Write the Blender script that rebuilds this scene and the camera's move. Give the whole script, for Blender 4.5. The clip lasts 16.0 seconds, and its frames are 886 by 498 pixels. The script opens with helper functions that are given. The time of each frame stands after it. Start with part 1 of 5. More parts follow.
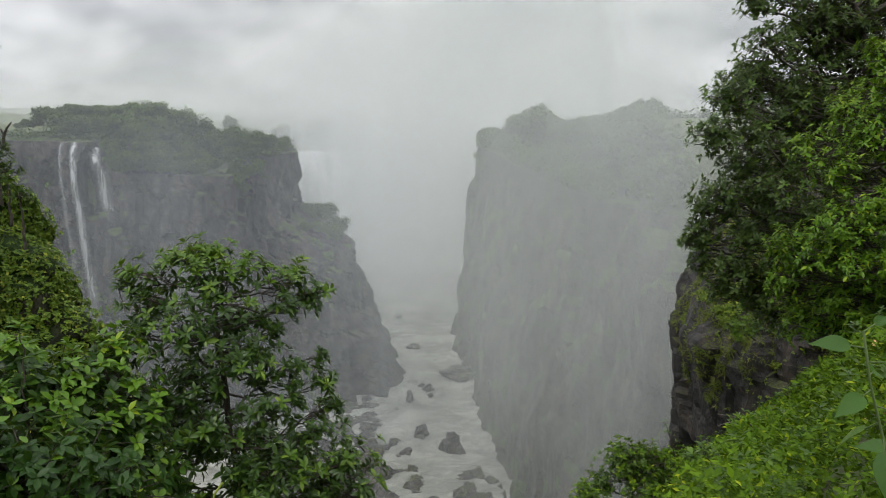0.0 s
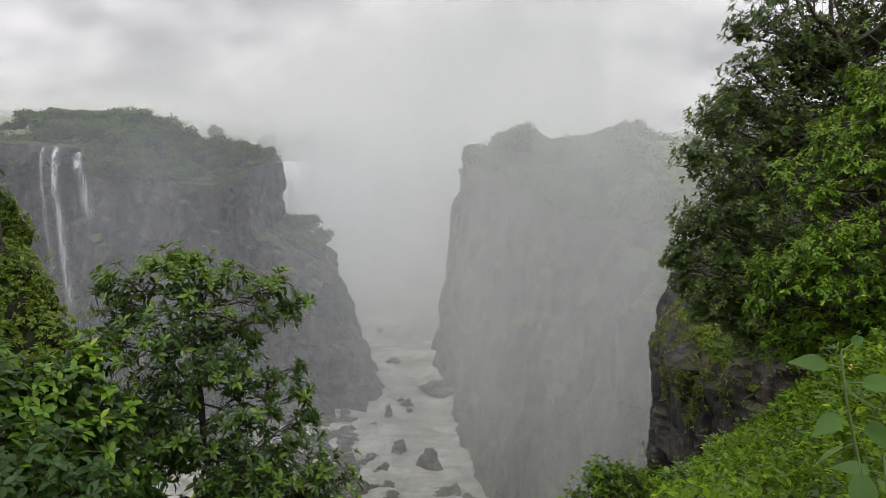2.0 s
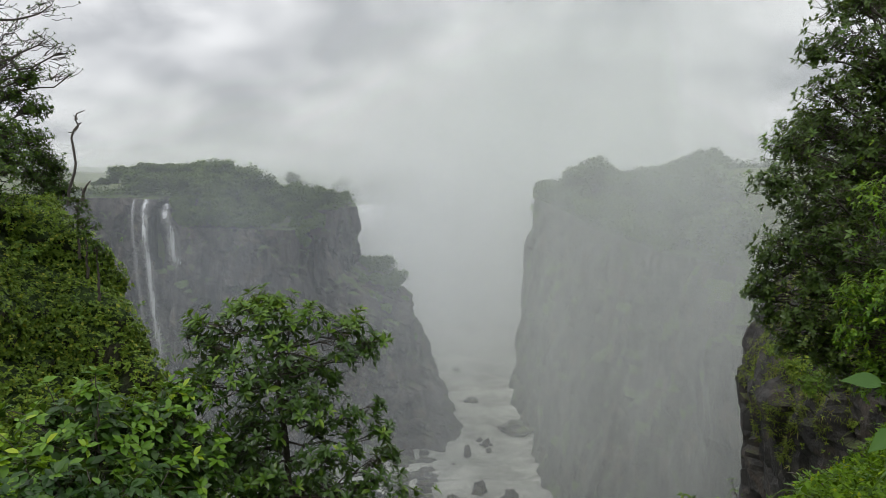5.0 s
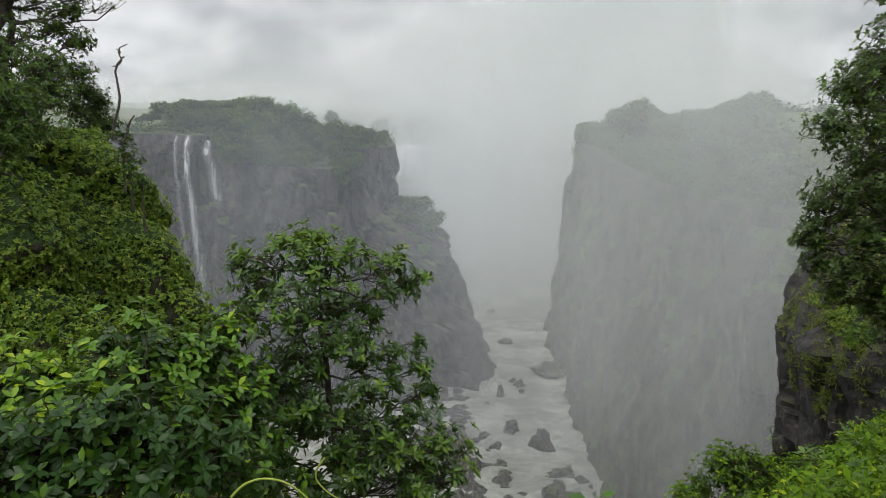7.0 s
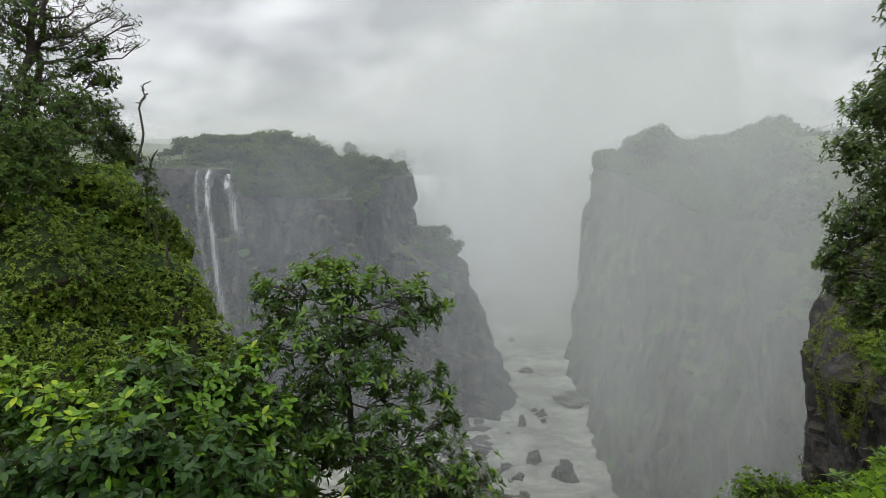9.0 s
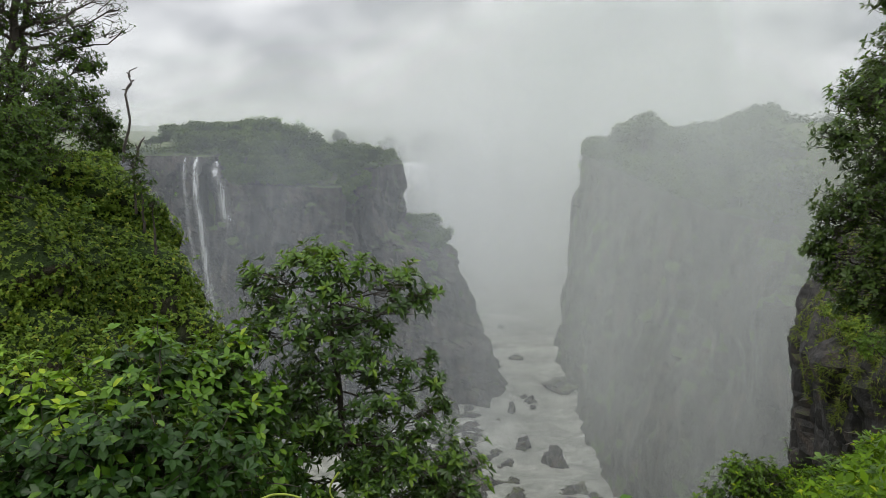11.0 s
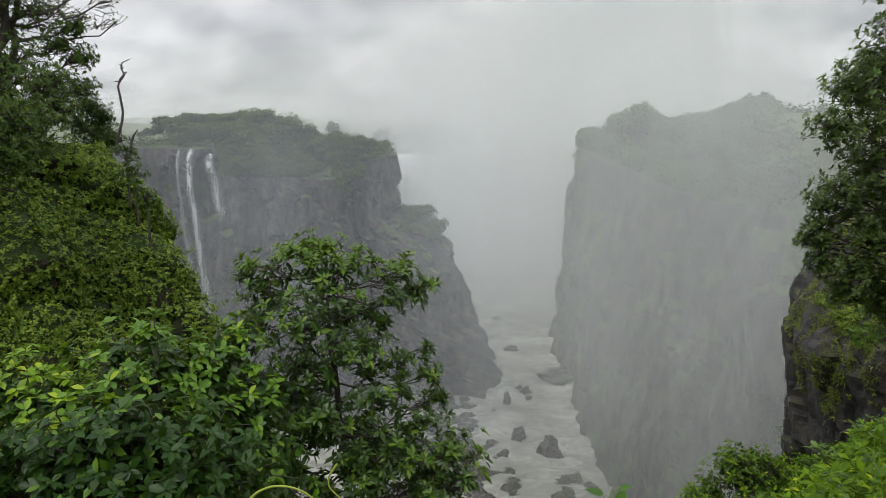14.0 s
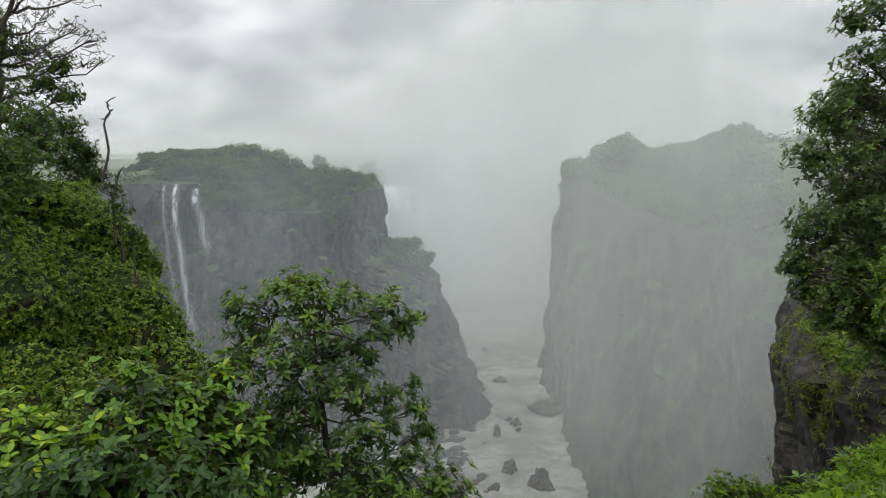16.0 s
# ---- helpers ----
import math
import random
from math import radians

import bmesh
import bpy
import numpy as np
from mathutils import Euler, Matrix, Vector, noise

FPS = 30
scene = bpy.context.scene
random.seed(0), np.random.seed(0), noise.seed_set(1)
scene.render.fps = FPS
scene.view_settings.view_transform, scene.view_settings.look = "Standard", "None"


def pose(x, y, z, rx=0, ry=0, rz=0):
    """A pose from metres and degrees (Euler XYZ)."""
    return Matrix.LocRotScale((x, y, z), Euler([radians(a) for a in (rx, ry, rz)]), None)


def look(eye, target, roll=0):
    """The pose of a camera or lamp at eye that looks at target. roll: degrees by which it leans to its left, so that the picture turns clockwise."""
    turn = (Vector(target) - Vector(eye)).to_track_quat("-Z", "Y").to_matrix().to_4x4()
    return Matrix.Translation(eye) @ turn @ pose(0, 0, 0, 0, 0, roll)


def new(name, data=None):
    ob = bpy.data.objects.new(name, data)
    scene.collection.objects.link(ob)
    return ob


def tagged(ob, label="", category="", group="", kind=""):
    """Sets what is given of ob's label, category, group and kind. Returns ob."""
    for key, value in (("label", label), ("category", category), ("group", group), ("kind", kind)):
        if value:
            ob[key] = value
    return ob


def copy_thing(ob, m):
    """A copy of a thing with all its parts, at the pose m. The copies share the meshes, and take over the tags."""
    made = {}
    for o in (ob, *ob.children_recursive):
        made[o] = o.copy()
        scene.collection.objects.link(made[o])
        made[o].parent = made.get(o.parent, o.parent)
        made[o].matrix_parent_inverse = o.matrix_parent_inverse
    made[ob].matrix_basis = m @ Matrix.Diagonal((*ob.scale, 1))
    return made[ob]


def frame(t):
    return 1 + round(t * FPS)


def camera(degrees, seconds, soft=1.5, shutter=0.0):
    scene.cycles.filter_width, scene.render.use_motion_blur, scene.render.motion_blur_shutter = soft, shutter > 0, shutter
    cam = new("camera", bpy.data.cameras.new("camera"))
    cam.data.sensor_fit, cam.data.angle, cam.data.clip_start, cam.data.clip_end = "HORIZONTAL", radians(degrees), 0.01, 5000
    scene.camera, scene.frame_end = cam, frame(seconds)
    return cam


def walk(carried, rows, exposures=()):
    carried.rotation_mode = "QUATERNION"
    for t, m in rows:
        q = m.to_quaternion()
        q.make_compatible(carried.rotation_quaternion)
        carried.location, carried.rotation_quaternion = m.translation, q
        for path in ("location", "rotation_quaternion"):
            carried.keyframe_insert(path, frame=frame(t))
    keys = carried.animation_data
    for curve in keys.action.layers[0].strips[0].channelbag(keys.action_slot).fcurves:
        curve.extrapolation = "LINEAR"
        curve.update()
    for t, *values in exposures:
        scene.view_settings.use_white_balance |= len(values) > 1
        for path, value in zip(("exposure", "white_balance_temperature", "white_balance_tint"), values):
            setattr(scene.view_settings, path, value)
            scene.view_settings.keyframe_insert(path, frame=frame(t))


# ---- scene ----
from mathutils.bvhtree import BVHTree

cam = camera(62.97, 16.0, soft=0.75)

# seconds, x, y, z, yaw, pitch, lean
PATH = [
    (0, 0.055, 0.065, 1.645, -9.08, -10.32, 1.11),
    (0.5, 0.092, 0.067, 1.635, -10.36, -11.02, 1.91),
    (1, 0.084, 0.064, 1.619, -12.51, -13.91, 2.63),
    (1.5, 0.079, 0.079, 1.624, -10.77, -11.82, 2.55),
    (2, 0.062, 0.074, 1.635, -10.40, -9.09, 2.83),
    (2.5, 0.052, 0.005, 1.644, -6.58, -7.59, 0.98),
    (3, 0.059, -0.025, 1.648, -4.36, -6.68, 0.91),
    (3.5, 0.061, -0.045, 1.655, -4.36, -7.31, 1.24),
    (4, 0.060, -0.055, 1.663, -4.94, -6.38, 0.57),
    (4.2, 0.067, -0.045, 1.654, -4.20, -5.85, 0.25),
    (6.3, 0.026, -0.035, 1.638, -4.95, -7.03, 0.38),
    (6.5, 0.022, 0.001, 1.630, -3.45, -6.61, -0.07),
    (7, 0.015, 0.029, 1.613, -1.52, -10.90, 1.06),
    (7.5, 0.005, 0.030, 1.606, -1.25, -12.51, 0.60),
    (8, 0.008, 0.044, 1.595, -2.00, -10.43, 0.02),
    (8.5, -0.000, -0.028, 1.601, -0.46, -8.61, 0.09),
    (9, -0.000, 0.000, 1.600, 0.00, -8.60, -0.00),
    (9.5, 0.003, 0.001, 1.600, -0.95, -8.94, 0.10),
    (12, 0.003, 0.013, 1.591, -0.61, -9.74, -0.18),
    (12.5, -0.004, 0.023, 1.589, -0.63, -9.92, -0.38),
    (13, -0.003, 0.028, 1.587, -0.83, -10.16, 0.18),
    (13.5, -0.004, 0.011, 1.596, -0.89, -10.30, 0.17),
    (14, -0.009, 0.002, 1.598, -1.24, -10.26, -0.17),
    (14.5, -0.003, -0.006, 1.594, -1.29, -10.18, 0.16),
    (15, -0.011, -0.017, 1.604, -1.60, -10.08, -0.69),
    (15.5, 0.000, -0.017, 1.614, -2.05, -9.55, -0.62),
    (16, 0.003, -0.041, 1.626, -2.28, -7.75, -0.78),
]


def eye_pose(x, y, z, yaw, pitch, lean):
    a, b = radians(yaw), radians(pitch)
    ahead = Vector((-math.sin(a) * math.cos(b), math.cos(a) * math.cos(b), math.sin(b)))
    return look((x, y, z), Vector((x, y, z)) + ahead, lean)


# seconds, stops, white balance
EXPOSURES = [(0.0, 0.0, 6500, 10), (0.5, 0.02, 6600, 15), (1.0, 0.1, 6680, 18), (1.5, 0.13, 6760, 20), (2.0, 0.04, 6620, 15), (2.5, -0.04, 6540, 11.5), (4.0, -0.08, 6470, 9.3), (6.5, -0.1, 6470, 9.3), (7.0, 0.0, 6470, 10),
             (7.5, 0.02, 6540, 12), (8.0, 0.0, 6640, 16), (8.5, 0.0, 6520, 11), (9.5, -0.03, 6440, 8.5), (12.0, 0.0, 6500, 10), (14.5, 0.0, 6510, 10.5), (15.0, 0.0, 6580, 13), (16.0, 0.0, 6470, 9.5)]
scene.cycles.transparent_max_bounces = 40
walk(cam, [(r[0], eye_pose(*r[1:])) for r in PATH], EXPOSURES)

# ---------------------------------------------------------------- light
world = bpy.data.worlds.new("overcast_sky")
scene.world = world
world.use_nodes = True
wn, wl = world.node_tree.nodes, world.node_tree.links
wn.clear()


def wnode(kind, **props):
    n = wn.new(kind)
    for k, v in props.items():
        n.inputs[k].default_value = v
    return n


def wmath(op, a, b=0.0, clamp=False):
    n = wn.new("ShaderNodeMath")
    n.operation, n.use_clamp = op, clamp
    for i, v in enumerate((a, b)):
        if isinstance(v, (int, float)):
            n.inputs[i].default_value = v
        else:
            wl.new(v, n.inputs[i])
    return n.outputs[0]


coords = wn.new("ShaderNodeTexCoord")
parts_xyz = wn.new("ShaderNodeSeparateXYZ")
wl.new(coords.outputs["Generated"], parts_xyz.inputs[0])
up = wmath("MAXIMUM", parts_xyz.outputs[2], 0.0)
flat = wmath("ADD", up, 0.42)
plane = wn.new("ShaderNodeCombineXYZ")
wl.new(wmath("DIVIDE", parts_xyz.outputs[0], flat), plane.inputs[0])
wl.new(wmath("DIVIDE", parts_xyz.outputs[1], flat), plane.inputs[1])
cloud = wnode("ShaderNodeTexNoise", Scale=3.4, Detail=6.0, Roughness=0.5, Distortion=0.1)
wl.new(plane.outputs[0], cloud.inputs["Vector"])
bands = wnode("ShaderNodeTexNoise", Scale=1.7, Detail=3.0, Roughness=0.45)
wl.new(plane.outputs[0], bands.inputs["Vector"])
mix_noise = wmath("ADD", wmath("MULTIPLY", cloud.outputs[0], 0.6), wmath("MULTIPLY", bands.outputs[0], 0.4))
ramp = wn.new("ShaderNodeValToRGB")
wl.new(mix_noise, ramp.inputs[0])
ramp.color_ramp.elements[0].position, ramp.color_ramp.elements[0].color = 0.41, (0.45, 0.465, 0.495, 1)
ramp.color_ramp.elements[1].position, ramp.color_ramp.elements[1].color = 0.59, (0.86, 0.868, 0.885, 1)
# an overcast sky is about three times brighter overhead than at the skyline
gain = wmath("ADD", wmath("MULTIPLY", wmath("POWER", up, 1.5), 1.5), 1.02)
lit = wn.new("ShaderNodeVectorMath")
lit.operation = "SCALE"
wl.new(ramp.outputs[0], lit.inputs[0])
wl.new(gain, lit.inputs["Scale"])
sky = wn.new("ShaderNodeTexSky")
sky.sky_type, sky.sun_disc = "NISHITA", False
sky.sun_elevation, sky.sun_rotation = radians(58), radians(150)
back_sky, back_cloud, both = wnode("ShaderNodeBackground", Strength=0.06), wnode("ShaderNodeBackground", Strength=1.0), wnode("ShaderNodeMixShader", Fac=0.94)
wl.new(sky.outputs[0], back_sky.inputs[0])
wl.new(lit.outputs[0], back_cloud.inputs[0])
wl.new(back_sky.outputs[0], both.inputs[1])
wl.new(back_cloud.outputs[0], both.inputs[2])
wl.new(both.outputs[0], wn.new("ShaderNodeOutputWorld").inputs[0])

sun = new("sun", bpy.data.lights.new("sun", "SUN"))
sun.data.energy, sun.data.angle, sun.data.color = 1.25, radians(16), (1.0, 0.97, 0.91)
sun.matrix_world = look((-30, -60, 100), (0, 0, 0))


# ---------------------------------------------------------------- materials
class Mat:
    """A node material under construction."""

    def __init__(self, name):
        self.m = bpy.data.materials.new(name)
        self.m.use_nodes = True
        self.n, self.l = self.m.node_tree.nodes, self.m.node_tree.links
        self.n.clear()
        self.out = self.n.new("ShaderNodeOutputMaterial")
        self.coord = self.n.new("ShaderNodeTexCoord")

    def node(self, kind, links=(), **props):
        n = self.n.new(kind)
        for k, v in props.items():
            n.inputs[k.replace("_", " ")].default_value = v
        for k, v in links:
            self.l.new(v, n.inputs[k])
        return n

    def math(self, op, a, b=0.0, clamp=False):
        n = self.n.new("ShaderNodeMath")
        n.operation, n.use_clamp = op, clamp
        for i, v in enumerate((a, b)):
            if isinstance(v, (int, float)):
                n.inputs[i].default_value = v
            else:
                self.l.new(v, n.inputs[i])
        return n.outputs[0]

    def noise(self, scale, detail=4.0, rough=0.55, stretch=(1, 1, 1), shift=(0, 0, 0), source="Object", distort=0.0):
        mp = self.n.new("ShaderNodeMapping")
        mp.inputs["Scale"].default_value, mp.inputs["Location"].default_value = stretch, shift
        self.l.new(self.coord.outputs[source], mp.inputs[0])
        return self.node("ShaderNodeTexNoise", [("Vector", mp.outputs[0])], Scale=scale, Detail=detail, Roughness=rough, Distortion=distort).outputs[0]

    def ramp(self, fac, stops):
        r = self.n.new("ShaderNodeValToRGB")
        self.l.new(fac, r.inputs[0])
        e = r.color_ramp.elements
        while len(e) < len(stops):
            e.new(0.5)
        for el, (p, c) in zip(e, stops):
            el.position, el.color = p, (c, c, c, 1) if isinstance(c, (int, float)) else (*c, 1)
        return r.outputs[0]

    def mix(self, fac, a, b, blend="MIX"):
        x = self.n.new("ShaderNodeMix")
        x.data_type, x.blend_type = "RGBA", blend
        for sock, v in ((x.inputs[0], fac), (x.inputs[6], a), (x.inputs[7], b)):
            if isinstance(v, (int, float)):
                sock.default_value = v
            elif isinstance(v, tuple):
                sock.default_value = (*v, 1)
            else:
                self.l.new(v, sock)
        return x.outputs[2]

    def bump(self, height, strength=0.5, distance=0.1):
        return self.node("ShaderNodeBump", [("Height", height)], Strength=strength, Distance=distance).outputs[0]

    def surface(self, shader):
        self.l.new(shader, self.out.inputs[0])
        return self.m


def leaf_material(name, dark, light, young=None, thin=0.35, gloss=0.42, sheen=0.32):
    k = Mat(name)
    rnd = k.n.new("ShaderNodeNewGeometry").outputs["Random Per Island"]
    each = k.n.new("ShaderNodeObjectInfo").outputs["Random"]
    r = k.math("FRACT", k.math("ADD", rnd, each))
    col = k.mix(r, dark, light)
    patch = k.ramp(k.noise(0.9, 2.0), [(0.35, 0.0), (0.65, 1.0)])
    col = k.mix(k.math("MULTIPLY", patch, 0.55), col, light)
    if young:
        col = k.mix(k.ramp(r, [(0.90, 0.0), (0.99, 1.0)]), col, young)
    col = k.mix(1.0, col, k.ramp(each, [(0.0, (0.66, 0.70, 0.72)), (1.0, (1.25, 1.22, 1.1))]), "MULTIPLY")
    fine = k.noise(40.0, 3.0)
    col = k.mix(0.25, col, k.ramp(fine, [(0.3, 0.25), (0.7, 0.9)]), "MULTIPLY")
    p = k.node("ShaderNodeBsdfPrincipled", [("Base Color", col), ("Normal", k.bump(fine, 0.25, 0.01))], Roughness=gloss + 0.08, Specular_IOR_Level=sheen)
    t = k.node("ShaderNodeBsdfTranslucent", [("Color", k.mix(0.35, col, (0.30, 0.42, 0.03)))])
    mx = k.node("ShaderNodeMixShader", [(1, p.outputs[0]), (2, t.outputs[0])], Fac=thin)
    return k.surface(mx.outputs[0])


def rock_material(name, dark, light, moss, scale=1.0, moss_amount=0.5, wet=0.55, streaks=1.0, stretch=0.45):
    k = Mat(name)
    big = k.noise(0.12 * scale, 4.0, 0.6)
    mid = k.noise(0.9 * scale, 6.0, 0.62, (1, 1, stretch))
    streak = k.noise(1.4 * scale, 4.0, 0.6, (1, 1, 0.07))
    col = k.mix(k.ramp(mid, [(0.32, 0.0), (0.68, 1.0)]), dark, light)
    col = k.mix(k.math("MULTIPLY", k.ramp(streak, [(0.45, 0.0), (0.7, 1.0)]), 0.55 * streaks), col, (dark[0] * 0.55, dark[1] * 0.55, dark[2] * 0.6))
    stain = k.noise(0.5 * scale, 5.0, 0.6, shift=(7, 3, 1))
    col = k.mix(k.math("MULTIPLY", k.ramp(stain, [(0.52, 0.0), (0.68, 1.0)]), 0.5), col, (0.13, 0.095, 0.07))
    nz = k.n.new("ShaderNodeSeparateXYZ")
    k.l.new(k.n.new("ShaderNodeNewGeometry").outputs["Normal"], nz.inputs[0])
    growth = k.math("ADD", k.math("MULTIPLY", nz.outputs[2], 0.9), k.math("MULTIPLY", k.math("SUBTRACT", big, 0.5), 2.2))
    growth = k.math("ADD", growth, k.math("MULTIPLY", k.math("SUBTRACT", mid, 0.5), 1.0))
    mossy = k.ramp(k.math("ADD", growth, moss_amount - 0.5), [(0.30, 0.0), (0.62, 1.0)])
    col = k.mix(mossy, col, k.mix(k.ramp(mid, [(0.3, 0.0), (0.7, 1.0)]), moss, (moss[0] * 1.9, moss[1] * 1.7, moss[2] * 1.5)))
    height = k.math("ADD", k.noise(2.5 * scale, 8.0, 0.65, (1, 1, 0.6)), k.math("MULTIPLY", streak, 0.6 * streaks))
    p = k.node("ShaderNodeBsdfPrincipled", [("Base Color", col), ("Normal", k.bump(height, 0.9, 0.4 / scale))], Roughness=wet)
    return k.surface(p.outputs[0])


def bark_material(name, a, b):
    k = Mat(name)
    n = k.noise(14.0, 6.0, 0.6, (1, 1, 0.25))
    p = k.node("ShaderNodeBsdfPrincipled", [("Base Color", k.mix(n, a, b)), ("Normal", k.bump(n, 0.6, 0.02))], Roughness=0.8)
    return k.surface(p.outputs[0])


def mist_material(name, density, scale, shift, edges, low=0.36, high=0.70, stretch=(1, 1, 0.55), floor=0.25, detail=2.0, white=(0.925, 0.945, 0.938, 1)):
    """Drifting spray: white droplets, thin towards the rims of the bank (u0, u1, v0, v1: the soft rims, as a width or as where they start and end)."""
    k = Mat(name)
    n1 = k.noise(scale * 1.3, detail, 0.5, stretch, shift)
    body = k.ramp(n1, [(low, floor), (high, 1.0)])
    uv = k.n.new("ShaderNodeSeparateXYZ")
    k.l.new(k.coord.outputs["UV"], uv.inputs[0])
    fade = body
    for axis, (a, b) in enumerate((edges[:2], edges[2:])):
        for w, flip in ((a, False), (b, True)):
            lo, w = w if isinstance(w, tuple) else (0.0, w)
            if w <= 0:
                continue
            pos = k.math("SUBTRACT", 1.0, uv.outputs[axis]) if flip else uv.outputs[axis]
            soft = k.n.new("ShaderNodeMapRange")
            soft.interpolation_type = "SMOOTHSTEP"
            soft.inputs["From Min"].default_value, soft.inputs["From Max"].default_value = lo, w
            k.l.new(pos, soft.inputs["Value"])
            fade = k.math("MULTIPLY", fade, soft.outputs[0])
    alpha = k.math("MULTIPLY", fade, density, True)
    d = k.node("ShaderNodeBsdfDiffuse", Color=white)
    t = k.node("ShaderNodeBsdfTranslucent", Color=white)
    dt = k.node("ShaderNodeMixShader", [(1, d.outputs[0]), (2, t.outputs[0])], Fac=0.5)
    clear = k.n.new("ShaderNodeBsdfTransparent")
    mx = k.node("ShaderNodeMixShader", [(0, alpha), (1, clear.outputs[0]), (2, dt.outputs[0])])
    return k.surface(mx.outputs[0])


def fall_material(name, scale, cover, rim=0.25, low=0.42, high=0.6):
    """White falling water, broken into threads."""
    k = Mat(name)
    n1 = k.noise(scale, 5.0, 0.6, (1, 1, 0.05))
    n2 = k.noise(scale * 0.6, 3.0, 0.5, (1, 1, 0.25), (5, 2, 8))
    body = k.ramp(k.math("ADD", k.math("MULTIPLY", n1, 0.7), k.math("MULTIPLY", n2, 0.3)), [(low, 0.08), (high, 1.0)])
    uv = k.n.new("ShaderNodeSeparateXYZ")
    k.l.new(k.coord.outputs["UV"], uv.inputs[0])
    fade = body
    for pos, w in ((uv.outputs[0], rim), (k.math("SUBTRACT", 1.0, uv.outputs[0]), rim), (uv.outputs[1], 0.45)):
        soft = k.n.new("ShaderNodeMapRange")
        soft.interpolation_type = "SMOOTHSTEP"
        soft.inputs["From Max"].default_value = w
        k.l.new(pos, soft.inputs["Value"])
        fade = k.math("MULTIPLY", fade, soft.outputs[0])
    alpha = k.math("MULTIPLY", fade, cover, True)
    d = k.node("ShaderNodeBsdfPrincipled", Base_Color=(0.88, 0.90, 0.92, 1), Roughness=0.6)
    clear = k.n.new("ShaderNodeBsdfTransparent")
    mx = k.node("ShaderNodeMixShader", [(0, alpha), (1, clear.outputs[0]), (2, d.outputs[0])])
    return k.surface(mx.outputs[0])


def water_material():
    k = Mat("rapids_water")
    big = k.noise(0.05, 4.0, 0.55, (0.6, 0.9, 1), distort=1.2)
    flow = k.noise(0.22, 6.0, 0.6, (0.5, 0.9, 1), distort=1.6)
    fine = k.noise(0.9, 5.0, 0.6, (0.6, 0.9, 1), distort=0.8)
    mixed = k.math("ADD", k.math("MULTIPLY", big, 0.40), k.math("ADD", k.math("MULTIPLY", flow, 0.40), k.math("MULTIPLY", fine, 0.20)))
    foam = k.ramp(mixed, [(0.40, 0.0), (0.49, 0.4), (0.58, 1.0)])
    col = k.mix(foam, (0.15, 0.157, 0.132), (0.37, 0.375, 0.335))
    rough = k.mix(foam, (0.35, 0.35, 0.35), (0.85, 0.85, 0.85))
    p = k.node("ShaderNodeBsdfPrincipled", [("Base Color", col), ("Roughness", rough), ("Normal", k.bump(k.math("ADD", flow, k.math("MULTIPLY", fine, 0.4)), 0.5, 0.7))])
    return k.surface(p.outputs[0])


def ground_material():
    k = Mat("plateau_ground")
    a, b = k.noise(0.06, 5.0), k.noise(1.2, 6.0)
    col = k.mix(a, (0.045, 0.075, 0.018), (0.10, 0.13, 0.035))
    col = k.mix(k.ramp(b, [(0.45, 0.0), (0.75, 1.0)]), col, (0.10, 0.075, 0.045))
    p = k.node("ShaderNodeBsdfPrincipled", [("Base Color", col), ("Normal", k.bump(b, 0.6, 0.3))], Roughness=0.9)
    return k.surface(p.outputs[0])


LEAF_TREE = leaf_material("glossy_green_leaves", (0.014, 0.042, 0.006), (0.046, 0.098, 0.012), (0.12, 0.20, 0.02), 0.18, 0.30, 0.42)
# lit copy of LEAF_TREE: top light and young green put into its colour
LEAF_TREE_TIP = leaf_material("lit_young_glossy_leaves", (0.050, 0.125, 0.008), (0.125, 0.225, 0.012), (0.24, 0.34, 0.02), 0.24, 0.32, 0.36)
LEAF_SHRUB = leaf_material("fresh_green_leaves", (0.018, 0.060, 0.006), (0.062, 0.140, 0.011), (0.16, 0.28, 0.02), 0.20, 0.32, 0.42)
# darker copy of LEAF_SHRUB: shade on the low leaves put into colour
LEAF_DEEP = leaf_material("shaded_shrub_leaves", (0.008, 0.034, 0.004), (0.030, 0.080, 0.008), (0.10, 0.20, 0.015), 0.16, 0.34, 0.28)
# lime and young greens: top light on the shrubs put into leaf colour
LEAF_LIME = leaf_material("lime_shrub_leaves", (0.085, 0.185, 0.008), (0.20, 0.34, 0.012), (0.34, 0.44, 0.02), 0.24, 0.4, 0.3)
LEAF_YOUNG_LIT = leaf_material("lit_young_shrub_leaves", (0.045, 0.125, 0.008), (0.135, 0.265, 0.012), (0.30, 0.40, 0.02), 0.24, 0.36, 0.35)
LEAF_HERB = leaf_material("bright_herb_leaves", (0.009, 0.034, 0.002), (0.104, 0.196, 0.004), (0.24, 0.30, 0.01), 0.14, 0.55, 0.16)
LEAF_DARK = leaf_material("shaded_tree_leaves", (0.014, 0.036, 0.006), (0.050, 0.092, 0.014), (0.10, 0.16, 0.02), 0.20, 0.45, 0.14)
LEAF_EVERGREEN = leaf_material("dark_evergreen_leaves", (0.030, 0.064, 0.014), (0.080, 0.132, 0.026), (0.15, 0.21, 0.03), 0.24, 0.36, 0.30)
LEAF_MID = leaf_material("mid_green_leaves", (0.034, 0.086, 0.007), (0.105, 0.195, 0.014), (0.20, 0.32, 0.025), 0.22, 0.38, 0.4)
LEAF_CREEPER = leaf_material("hillside_creeper_leaves", (0.034, 0.078, 0.009), (0.165, 0.255, 0.024), (0.30, 0.31, 0.035), 0.22, 0.5, 0.3)
